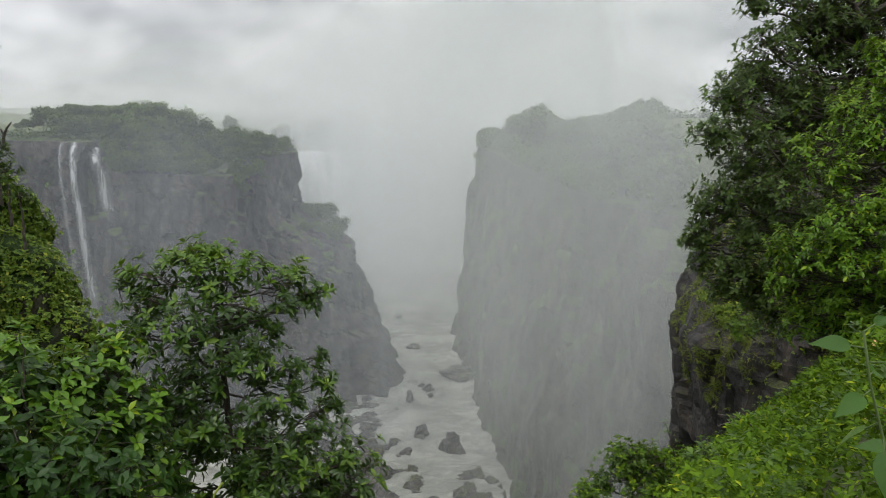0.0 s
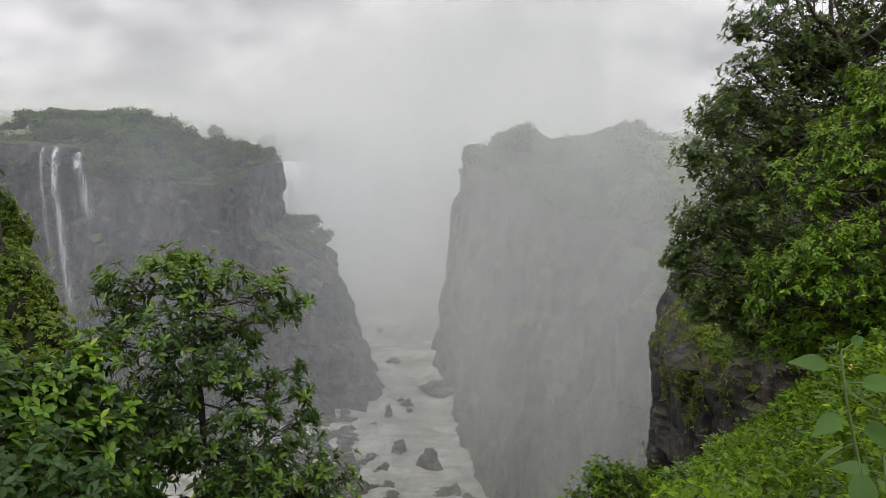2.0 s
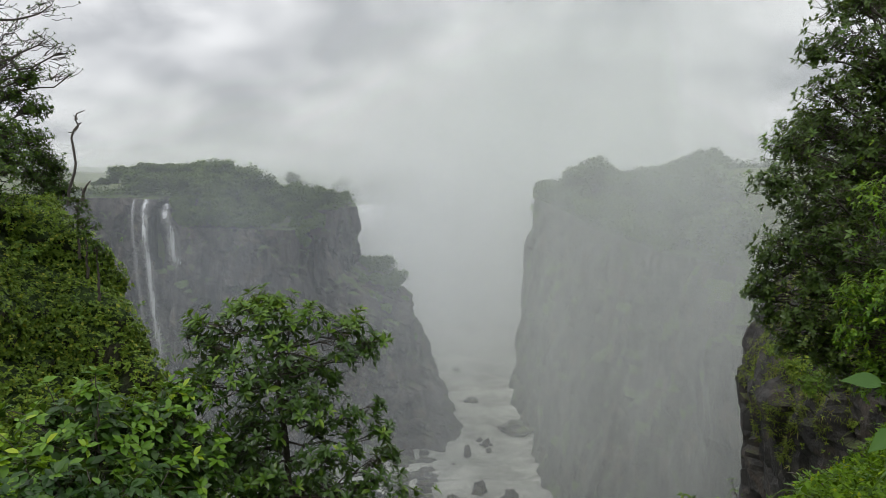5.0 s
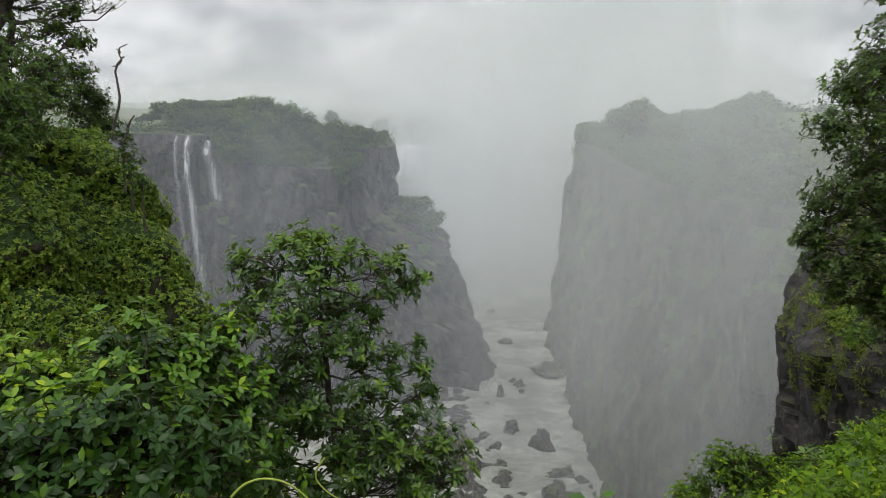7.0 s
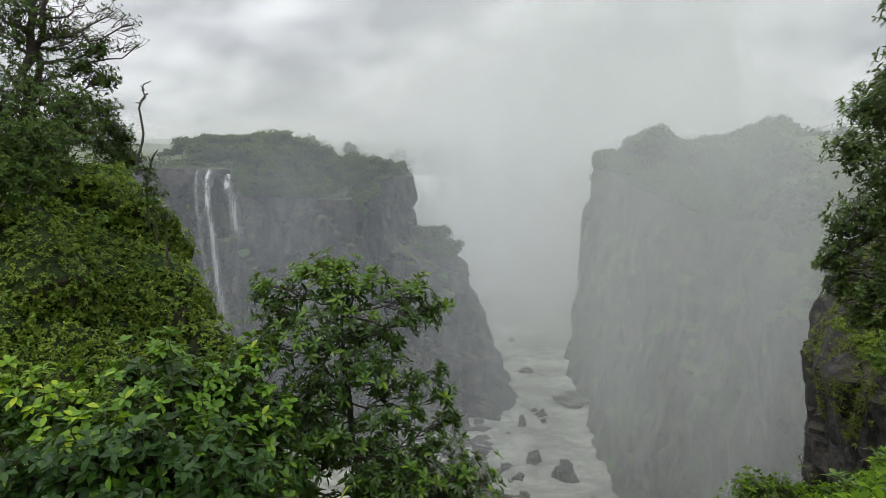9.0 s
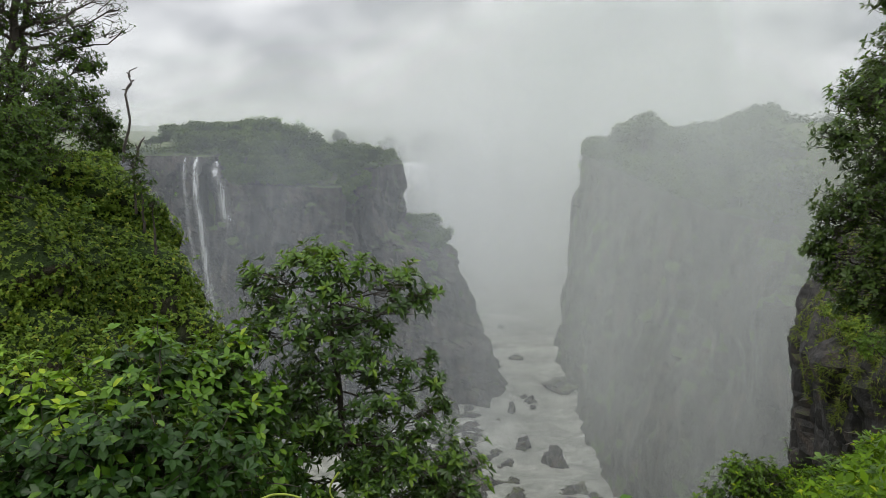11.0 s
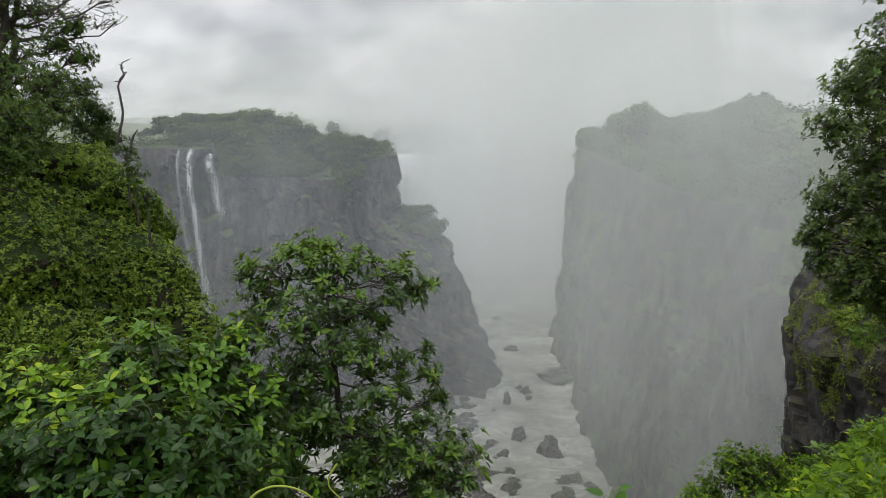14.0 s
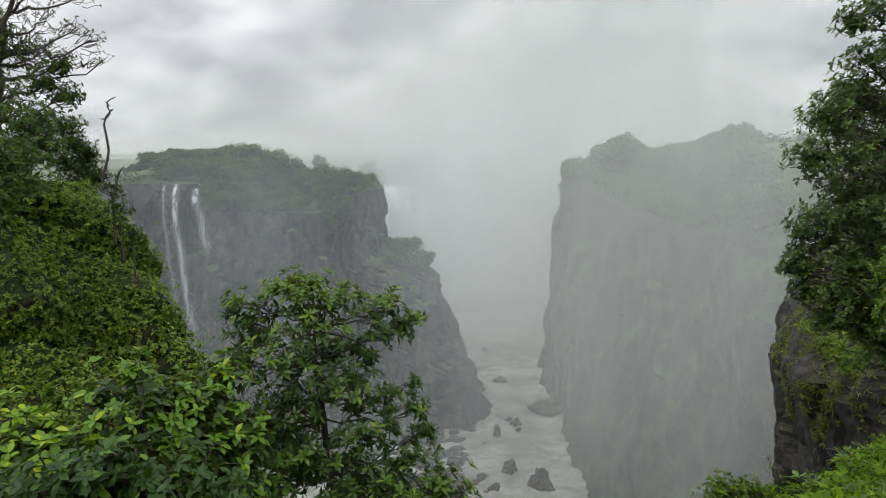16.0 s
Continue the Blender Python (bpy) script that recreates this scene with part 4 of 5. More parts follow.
for seed, q, r in ((31, (3.98, 8.4, -2.997), 0.5), (32, (3.304, 8, -3.39), 0.46), (33, (4.705, 8.6, -3.062), 0.45), (34, (3.934, 7.6, -3.201), 0.55), (35, (5.492, 8.9, -3.174), 0.42), (36, (2.808, 7.4, -3.448), 0.4), (37, (4.703, 7.9, -3.151), 0.5), (38, (3.297, 7, -3.38), 0.55), (39, (3.84, 6.6, -2.983), 0.55)):
    foot = (q[0] + 0.1, q[1], q[2] - 2.0)
    plant("bush", seed, [foot, q], [(q[0], q[1], q[2], r * 0.7, 34)] + ball_lobes(rng, q, (r, r, r * 0.8), 7, r * 0.5, 40), "rounded bush with small green leaves on the edge of the bank", "bush", leaf=0.075, per=6,
          blade=BLADE_PLAIN, leaf_mat=LEAF_MID, bark=BARK, r0=0.02, r1=0.006, limb=0.01, twig=0.003, group="bushes on the bank edge", shell=0.9, thick=2.4, reach=0.2, lit_mat=LEAF_HERB, open_sky=3)

# ---- right: dark evergreen tree over the near cliff, with a lighter one beside it
rng = np.random.default_rng(91)
lobes = []
for q, r, m in (((8.254, 13, 3.033), 0.55, 40), ((7.499, 13, 2.122), 0.45, 36), ((7.186, 13, 1.377), 0.42, 34), ((7.782, 12.6, 1.363), 0.55, 44), ((8.883, 13, 2.135), 0.65, 50), ((7.459, 12.8, 0.275), 0.5, 38), ((7.255, 13, -0.084), 0.4, 30), ((8.107, 12.4, 0.336), 0.6, 46),
                ((7.183, 13, -0.477), 0.28, 18), ((7.935, 12.6, -0.513), 0.5, 36), ((9.597, 13.4, 1.056), 0.7, 50), ((10.3, 13.5, 2.649), 0.8, 54), ((9.105, 12.6, -0.11), 0.55, 40), ((7.657, 12.6, -1.13), 0.36, 24), ((8.645, 12.6, -1.13), 0.42, 28), ((9.791, 13.5, 4.006), 0.8, 50),
                ((8.46, 13.2, 4.073), 0.6, 40), ((11.374, 13.8, 3.831), 0.9, 50), ((10.616, 13, -0.382), 0.6, 40), ((11.78, 14, 1.329), 0.9, 60), ((9.874, 12.6, -1.602), 0.5, 34), ((10.873, 12.6, -1.972), 0.5, 34), ((12.359, 13, -1.469), 0.6, 36), ((10.28, 13.3, 0.508), 0.6, 44), ((11.012, 13.6, 2.127), 0.7, 48), ((11.906, 13.5, 0.042), 0.7, 48), ((8.099, 13.2, 2.521), 0.4, 26), ((8.846, 13, 0.838), 0.55, 44), ((9.702, 13.2, 1.849), 0.6, 46),
                ((9.513, 12.8, -0.94), 0.5, 36), ((10.476, 12.8, -1.175), 0.5, 36), ((7.983, 13.2, 0.797), 0.45, 34), ((8.74, 13.4, 1.585), 0.5, 40), ((12.983, 14, 1.125), 0.9, 50), ((12.61, 14, 2.789), 0.9, 50), ((8.681, 13, -0.519), 0.5, 36), ((9.392, 12.8, -1.768), 0.35, 22), ((8.344, 12.8, -1.641), 0.25, 14), ((8.805, 13, -2.178), 0.28, 14), ((9.64, 13, -2.437), 0.36, 22), ((10.432, 12.8, -2.391), 0.42, 26), ((11.589, 12.8, -2.664), 0.45, 26), ((9.42, 13.4, 3.553), 0.6, 40), ((10.492, 13.6, 3.428), 0.6, 40), ((8.766, 13.3, 4.805), 0.6, 40), ((9.887, 13.6, 5.259), 0.8, 50), ((11.132, 13.8, 4.993), 0.8, 50), ((8.021, 13.2, 3.841), 0.35, 22), ((8.391, 13.3, 5.639), 0.6, 40), ((9.687, 13.6, 6.324), 0.8, 50), ((11.693, 13.8, 2.961), 0.7, 44), ((7.281, 13, -1.041), 0.3, 20), ((7.975, 13, -1.147), 0.4, 26), ((7.704, 13, -1.576), 0.32, 20), ((8.369, 13, -1.847), 0.4, 24), ((7.088, 13, -0.671), 0.28, 18), ((8.738, 13, -1.361), 0.5, 30)):
    lobes.append((*q, r, m))
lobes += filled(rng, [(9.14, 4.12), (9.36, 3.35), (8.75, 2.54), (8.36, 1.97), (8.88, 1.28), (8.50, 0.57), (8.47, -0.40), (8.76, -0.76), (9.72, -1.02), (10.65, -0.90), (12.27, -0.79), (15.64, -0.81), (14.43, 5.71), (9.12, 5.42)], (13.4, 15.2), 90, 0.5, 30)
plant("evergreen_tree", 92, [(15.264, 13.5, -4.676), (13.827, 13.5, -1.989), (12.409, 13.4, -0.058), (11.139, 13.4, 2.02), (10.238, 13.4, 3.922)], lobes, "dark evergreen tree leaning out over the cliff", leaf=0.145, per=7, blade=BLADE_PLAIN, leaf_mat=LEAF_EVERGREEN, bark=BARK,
      r0=0.22, r1=0.05, limb=0.035, twig=0.006, shell=0.8, droop=0.3, thick=2.1, swell=1.14, lit_mat=LEAF_MID, open_sky=2)
lobes = []
for q, r, m in (((8.03, 9.5, 2.226), 0.42, 36), ((8.334, 9.3, 2.623), 0.5, 40), ((7.783, 9.6, 1.492), 0.36, 30), ((8.202, 9.2, 1.524), 0.5, 42), ((7.441, 9.6, 0.225), 0.3, 24), ((7.858, 9.3, 0.362), 0.42, 36), ((8.325, 9, 0.577), 0.5, 42), ((7.399, 9.7, -0.228), 0.3, 22), ((7.783, 9.4, -0.342), 0.38, 30),
                ((8.496, 9.2, -0.299), 0.45, 36), ((8.926, 9.2, 1.307), 0.6, 40), ((9.22, 9, 0.088), 0.6, 40), ((8.546, 9.6, -0.838), 0.35, 26), ((6.977, 9.9, 1.366), 0.24, 14), ((9.146, 9.3, 2.435), 0.6, 36)):
    lobes.append((*q, r, m))
lobes += filled(rng, [(7.61, 2.72), (8.21, 2.90), (9.45, 3.03), (10.32, -2.15), (8.88, -1.72), (8.22, -1.89), (7.55, -1.31), (7.05, -0.32), (7.12, 0.64), (6.94, 1.40), (7.24, 1.98)], (9.6, 10.8), 26, 0.34, 26)
lobes += filled(rng, [(7.68, -0.32), (8.45, -0.23), (11.19, -0.25), (11.63, -2.76), (9.77, -2.06), (8.96, -2.45), (8.21, -1.71)], (10.4, 11.6), 30, 0.36, 26)
# its own yellow-green, brightened in colour for light the evergreen keeps off
plant("broadleaf_tree", 93, [(10.999, 9.6, -2.036), (10.114, 9.6, -0.289), (9.217, 9.5, 1.297), (8.686, 9.5, 2.733)], lobes, "broad-leaved tree with lighter green foliage on the bank", leaf=0.115, per=7, leaf_mat=LEAF_YOUNG_LIT, bark=BARK, r0=0.12, r1=0.03, limb=0.035,
      twig=0.005, shell=0.8, droop=0.45, thick=2.4, swell=1.2, lit_mat=LEAF_LIME, open_sky=6)

rng = np.random.default_rng(95)
for k, (q, r) in enumerate((((27.229, 44, -10.832), 0.9), ((28.84, 43, -12.609), 1.0), ((29.477, 41, -11.201), 1.2), ((29.007, 41, -13.566), 0.8), ((30.747, 39, -12.144), 1.3), ((30.25, 39, -14.062), 1.0), ((31.441, 37, -12.975), 1.2), ((28.027, 44, -8.816), 1.1), ((30.175, 42, -8.744), 1.3), ((23.933, 40, -10.001), 0.8), ((24.885, 39, -10.705), 0.9), ((24.502, 40, -9.161), 0.9), ((25.061, 38, -9.263), 1.1), ((24.163, 42, -9.522), 0.7))):
    plant("cliff_bush", 300 + k, [(q[0] + 1.2, q[1] + 0.6, q[2] - r), q], ball_lobes(rng, q, (r, r, r * 0.8), 6, r * 0.5, 40), "bush and hanging greenery on the near cliff", "bush", leaf=0.2, per=5, blade=BLADE_PLAIN,
          leaf_mat=LEAF_VINE if k % 2 else LEAF_MID, bark=BARK, r0=0.05, r1=0.02, limb=0.02, twig=0.008, group="bushes on the near cliff", shell=0.8, droop=0.6, joined=True)

# ---- upper left: tall shaded trees above the creepers
lobes = []
for q, r, m in (((-9.82, 17, 3.982), 1.0, 60), ((-9.136, 16.5, 2.691), 0.9, 60), ((-9.558, 16, 1.691), 1.0, 60), ((-8.58, 16, 1.568), 0.7, 46), ((-8.918, 17.5, 4.052), 0.7, 34), ((-8.205, 17, 3.23), 0.42, 26), ((-7.77, 17, 2.978), 0.35, 22), ((-7.855, 17, 3.607), 0.35, 20), ((-8.302, 16.8, 2.332), 0.5, 34), ((-7.662, 16.8, 2.269), 0.3, 18),
                ((-10.315, 16, 2.777), 1.2, 60), ((-10.52, 17, 4.723), 1.2, 60), ((-8.752, 15.5, 0.613), 0.8, 50), ((-9.172, 15, 0.645), 0.8, 46), ((-8.069, 15.6, 0.728), 0.55, 34), ((-9.592, 17.4, 4.797), 0.7, 34), ((-7.014, 12.2, 1.576), 0.55, 34), ((-6.925, 13, 1.525), 0.5, 32), ((-6.889, 11.5, 0.957), 0.5, 32), ((-6.778, 12.2, 1.013), 0.45, 28), ((-7.512, 12.5, 2.239), 0.6, 34), ((-7.241, 14, 2.21), 0.55, 32), ((-7.199, 14.5, 1.793), 0.4, 22), ((-7.242, 11.5, 1.489), 0.6, 34)):
    lobes.append((*q, r, m))
plant("shade_tree", 51, [(-10.088, 17, -2.054), (-9.764, 17, 0.913), (-9.611, 17.2, 3.25), (-9.377, 17.4, 5.793)], lobes, "tall shaded tree above the creeper-covered hillside", leaf=0.115, per=7, blade=BLADE_PLAIN, leaf_mat=LEAF_DARK, bark=BARK, r0=0.2, r1=0.06, limb=0.04, twig=0.007, shell=0.8, droop=0.35, thick=3.6, swell=1.1)
lobes = []
for q, r, m in (((-8.103, 17, 4.6), 0.5, 26), ((-7.473, 17, 4.477), 0.4, 22), ((-7.045, 17, 4.168), 0.35, 20), ((-6.944, 17, 3.733), 0.25, 14), ((-7.644, 17, 3.857), 0.35, 14), ((-8.439, 17, 5.212), 0.7, 30), ((-7.296, 17, 5.212), 0.5, 24), ((-8.149, 17, 3.982), 0.4, 14)):
    lobes.append((*q, r, m))
plant("feathery_tree", 52, [(-10.459, 17.6, -0.767), (-9.789, 17.6, 2.234), (-9.199, 17.4, 4.797), (-8.718, 17.2, 6.23)], lobes, "feathery tree with thin bare-looking twigs against the sky", leaf=0.07, per=6, blade=BLADE_PLAIN, leaf_mat=LEAF_DARK, bark=BARK, r0=0.12, r1=0.03,
      limb=0.035, twig=0.007, shell=0.7)
lobes = [(*q, r, m) for q, r, m in (((-10.811, 24, 1.827), 0.6, 40), ((-10.57, 24, 1.277), 0.5, 34), ((-10.747, 23, 1.379), 0.7, 40), ((-9.796, 23, 0.937), 0.45, 26), ((-10.199, 23.5, 1.643), 0.35, 22), ((-10.526, 23, 1.993), 0.5, 30), ((-10.249, 23, 0.848), 0.6, 34))]
plant("hillside_bush", 53, [(-10.838, 24, 0.072), (-10.725, 24, 1.736)], lobes, "round green bush on the crest of the hillside", "bush", leaf=0.13, per=6, blade=BLADE_PLAIN, leaf_mat=LEAF_DARK, bark=BARK, r0=0.06, r1=0.02, limb=0.03, twig=0.008, thick=3.4, shell=0.8)
rng = np.random.default_rng(54)
for k, (q, r, m) in enumerate((((-5.84, 14.6, 0.499), 0.3, 26), ((-5.561, 14.4, 0.062), 0.25, 20), ((-6.143, 15, 0.82), 0.3, 24))):
    plant("hillside_bush", 55 + k, [(q[0], q[1], q[2] - 1.0), q], [(*q, r, m)], "dark leafy bush jutting from the hillside", "bush", leaf=0.12, per=6, blade=BLADE_PLAIN, leaf_mat=LEAF_DARK, bark=BARK, r0=0.03, r1=0.01, limb=0.02, twig=0.006)

# ---- the bare dead tree
dead = thing("dead_tree", (-8.435, 20, 0.637), "bare dead grey tree with a crooked top on the hillside", "tree")
foot = np.array((-8.435, 20, 0.637))
stem = np.array([(-8.435, 20, 0.637), (-8.395, 20, 1.023), (-8.223, 20, 1.53), (-8.177, 20, 1.774), (-8.226, 20, 2.23), (-8.259, 20, 2.441), (-8.184, 20, 2.652), (-8.07, 20, 2.772), (-8.137, 20, 2.922), (-8.097, 20, 3.072), (-8.003, 20, 3.116), (-7.893, 20, 3.161)]) - foot
part("trunk", tubes_mesh("trunk", [(stem, 0.042, 0.012)], BARK_DEAD, 7), dead)
for a, b in ((((-8.19, 20, 2.562)), ((-8.341, 20, 2.592))), (((-8.171, 20, 2.622)), ((-8.056, 20, 2.742))), (((-8.091, 20, 2.922)), ((-8.191, 20, 3.042))), (((-8.052, 20, 2.802)), ((-7.989, 20, 2.832)))):
    part("branch", tubes_mesh("branch", [(np.array([a, tuple(0.5 * (u + v) + 0.01 for u, v in zip(a, b)), b]) - foot, 0.03, 0.012)], BARK_DEAD, 5), dead)
stub = thing("dead_sapling", (-8.063, 20, 0.606), "short bare dead sapling beside the dead tree", "tree")
foot = np.array((-8.063, 20, 0.606))
part("trunk", tubes_mesh("trunk", [(np.array([(-8.063, 20, 0.606), (-8.025, 20, 0.977), (-7.935, 20, 1.177), (-7.819, 20, 1.316)]) - foot, 0.05, 0.02)], BARK_DEAD, 6), stub)
part("branch", tubes_mesh("branch", [(np.array([(-8.023, 20, 1.008), (-8.064, 20, 1.1), (-8.077, 20, 1.147)]) - foot, 0.03, 0.015)], BARK_DEAD, 5), stub)

# ---- trees on the far rims: a few shapes, set out many times
kinds = []
for seed, h, spread, lobes_n, flat_top in ((61, 11, 4.8, 13, 0.36), (62, 8, 3.8, 11, 0.40), (63, 13, 5.4, 14, 0.34), (64, 5.2, 3.2, 9, 0.42), (65, 3.0, 2.5, 8, 0.42), (66, 11, 6.4, 13, 0.11)):
    rng = np.random.default_rng(seed)
    umbrella = flat_top < 0.2
    ls = ball_lobes(rng, (0, 0, h * (0.8 if umbrella else 0.58)), (spread * 0.75, spread * 0.75, h * flat_top), lobes_n, spread * (0.26 if umbrella else 0.40), 46)
    hue = LEAF_FAR if h > 6 else LEAF_SCRUB
    # light on the crown tops is put into colour: scrub green on open tips
    kinds.append((plant("rim_tree" if h > 4 else "rim_bush", seed, [(0, 0, 0), (0.2, 0.1, h * 0.4), (0, 0, h * 0.75)], ls, "dull green tree on the rim of the gorge" if h > 4 else "low green bush on the rim of the gorge",
                        "tree" if h > 4 else "bush", leaf=0.66, per=3, blade=BLADE_CLUMP, leaf_mat=hue, bark=BARK, r0=0.22, r1=0.08, limb=0.035, twig=0.03, group="trees along the rim" if h > 4 else "bushes along the rim", shell=0.5, joined=True, thick=1.25, lit_mat=LEAF_SCRUB, open_sky=4), h))


solid_v, solid_f = list(map(Vector, gv)), [tuple(map(int, f)) for f in grid_faces(len(gy), len(gx))]
for g in (left_grid, right_grid, far_grid):
    base = len(solid_v)
    solid_v += [Vector(q) for q in g.reshape(-1, 3)]
    solid_f += [tuple(int(i) + base for i in f) for f in grid_faces(*g.shape[:2])]
SOLID = BVHTree.FromPolygons(solid_v, solid_f)


def top_of(x, y):
    """Height of the solid surface at a place on the plan."""
    at = SOLID.ray_cast(Vector((x, y, 80.0)), Vector((0, 0, -1)))[0]
    return at.z if at else ground_z(x, y)


def on_rim(kind, x, y, z, scale, turn):
    return copy_thing(kinds[kind][0], pose(x, y, z, 0, 0, turn) @ Matrix.Diagonal((scale, scale, scale * 1.0, 1)))


rng = np.random.default_rng(66)
# the skyline of both woods, from the lookout: bearing x / y, rise z / y
WOOD_LEFT = [(-0.377, -0.0159), (-0.347, 0.0043), (-0.324, 0.0110), (-0.271, 0.0101), (-0.240, 0.0130), (-0.210, 0.0144), (-0.187, 0.0076), (-0.165, -0.0007), (-0.150, -0.0121), (-0.119, -0.0153), (-0.104, -0.0237), (-0.085, -0.0199), (-0.066, -0.0124), (-0.043, -0.0254)]
WOOD_RIGHT = [(0.204, -0.0224), (0.228, -0.0057), (0.247, 0.0018), (0.274, 0.0094), (0.293, 0.0222), (0.306, 0.0093), (0.329, -0.0022), (0.352, 0.0015), (0.375, 0.0068), (0.398, 0.0128), (0.429, 0.0188), (0.459, 0.0316), (0.481, 0.0504), (0.498, 0.0323), (0.522, 0.0299), (0.654, 0.0357)]


def grown(kind, x, y, drop, line, least=0.35, most=1.5):
    """A tree at a place, as tall as the skyline there allows, less drop metres."""
    z = top_of(x, y)
    if z < -22:
        return
    top = 1.6 + y * np.interp(x / y, [q[0] for q in line], [q[1] for q in line]) - drop
    scale = (top - z + 0.3) / (kinds[kind][1] * 0.98)
    if scale > least:
        on_rim(kind, x, y, z - 0.3, min(most, scale), rng.uniform(0, 360))


# left plateau: a wood behind the falls and along the headland, scrub on its front
for k in range(13):
    y = rng.uniform(258, 280)
    grown(5, (-0.385 + 0.0125 * k + rng.uniform(-0.004, 0.004)) * y, y, rng.uniform(0, 1.2), WOOD_LEFT)
for k in range(44):
    y = rng.uniform(254, 276)
    bearing = rng.uniform(-0.275, -0.068)
    grown(int(rng.choice([0, 1, 2])) if bearing < -0.17 else int(rng.choice([1, 3])), bearing * y, y, rng.uniform(0, 1) ** 2 * 4.5, WOOD_LEFT)
for k in range(46):
    y = rng.uniform(238, 256)
    bearing = rng.uniform(-0.35, -0.10)
    grown(int(rng.choice([0, 1, 1, 3])), bearing * y, y, rng.uniform(2.5, 8.0), WOOD_LEFT)
for k in range(90):
    x, y = rng.uniform(-66, -22), rng.uniform(219, 246)
    grown(3 + int(rng.random() < 0.6), x, y, 5.0 + (246 - y) * 0.28 + rng.uniform(0, 2.5), WOOD_LEFT, 0.2, 1.1)
for k in range(26):
    on_rim(3 + k % 2, *(lambda x, y: (x, y, top_of(x, y) - 0.3))(rng.uniform(-26, -13), rng.uniform(262, 300)), 0.75 * rng.uniform(0.6, 1.25), rng.uniform(0, 360))
# right plateau: scrub along the rim, a few taller trees behind
for k in range(150):
    x = 61.5 + 9 * rng.random()
    y = x / rng.uniform(0.195, 0.40)
    if y < 308:
        grown(3 + int(rng.random() < 0.5), x, y, rng.uniform(0.2, 6.0), WOOD_RIGHT, 0.25, 1.3)
for k in range(90):
    x = rng.uniform(68, 84)
    y = x / rng.uniform(0.25, 0.46)
    if y < 308:
        grown(int(rng.choice([1, 3, 3])), x, y, rng.uniform(0, 1.5) if k % 2 else 0.0, WOOD_RIGHT, 0.3, 1.5)
# single trees that stand out on the skyline, and bushes on the wall's corner
for kind, x, q in ((1, 66, WOOD_RIGHT[4]), (3, 63, WOOD_RIGHT[12]), (1, 67, WOOD_RIGHT[12])):
    grown(kind, x, x / q[0], 0.0, WOOD_RIGHT, 0.3, 2.2)
for k in range(7):
    on_rim(4 if k % 2 else 3, 61.5 + 1.0 * (k % 3), 284 + 3 * k, top_of(61.5 + 1.0 * (k % 3), 284 + 3 * k) - 0.4, 0.9, 50 * k)
# beyond the curtain
for k in range(16):
    x, y = rng.uniform(-60, 30), rng.uniform(440, 470)
    on_rim(k % 3, x, y, top_of(x, y) - 0.2, 1.3 * rng.uniform(0.6, 1.25), rng.uniform(0, 360))
# bushes and small trees clinging to the headland's stepped ridge
for q, sc in (((-8, 262, -30.5), 1.0), ((-5, 262, -33.6), 1.2), ((-0.8, 258, -33.6), 1.35), ((3.2, 255, -38.3), 1.35), ((1.2, 250, -40), 1.3), ((5.6, 254, -44.4), 1.1), ((-2.8, 250, -38), 1.2), ((-7.7, 250, -36), 1.1), ((7.2, 252, -49.5), 0.9), ((-4.5, 246, -44), 1.3), ((0.5, 246, -48), 1.3), ((4.2, 248, -53), 1.1), ((-9.5, 248, -43), 1.2), ((8.6, 250, -56), 0.9)):
    on_rim(4 if sc < 1.15 else 3, q[0], q[1], q[2] - 2.2, sc, q[0] * 37)
for o in [k[0] for k in kinds]:
    for d in list(o.children_recursive) + [o]:
        bpy.data.objects.remove(d)

# scrub blankets over both plateaus' edges
rng = np.random.default_rng(70)
for name, n_all, (x0, x1), (y0, y1), rise in (("scrub_right", 7000, (60, 100), (175, 312), 2.6), ("scrub_left", 3000, (-112, -14), (234, 280), 2.0)):
    spots = np.array([(x, y, top_of(x, y)) for x, y in zip(rng.uniform(x0, x1, n_all // 3), rng.uniform(y0, y1, n_all // 3))])
    spots = spots[spots[:, 2] > -22]
    spots = np.repeat(spots, 3, axis=0) + rng.normal(0, 0.8, (3 * len(spots), 3)) * np.array([1, 1, 0])
    hump = np.array([0.25 + max(0.0, 0.45 + 1.1 * fbm(q[0] / 5, q[1] / 5, 2.0)) for q in spots])
    spots[:, 2] += rise * hump * rng.uniform(0.2, 1.0, len(spots))
    foliage(name, rng, spots, np.tile([0.0, -0.2, 1.0], (len(spots), 1)), 1.3, LEAF_FAR, BLADE_CLUMP, "low tangled scrub covering the edge of the plateau", 3, 0.3, "scrub")

# grass and greenery on the cliffs
rng = np.random.default_rng(71)
p, n = scatter(rng, left_grid, 24000, lambda q, m, v: v > 0.78 and q[1] < 300 and q[0] > -110 and fbm(q[0] / 6, q[1] / 6, q[2] / 5) + (v - 0.90) * 4 > 0.0)
foliage("ledge_greenery", rng, p, np.tile([0, -0.5, 0.8], (len(p), 1)), 0.6, LEAF_SCRUB, BLADE_CLUMP, "tufts of grass and bushes on the cliff ledges", 3, 0.6)
p, n = scatter(rng, left_grid, 16000, lambda q, m, v: q[0] > -14 and 0.15 < v < 0.85 and q[1] < 300 and fbm(q[0] / 7, q[1] / 7, q[2] / 7) > -0.05)
foliage("slope_greenery", rng, p, np.tile([0.5, -0.5, 0.7], (len(p), 1)), 0.55, LEAF_FAR, BLADE_CLUMP, "low scrub on the headland's broken slope", 3, 0.6)
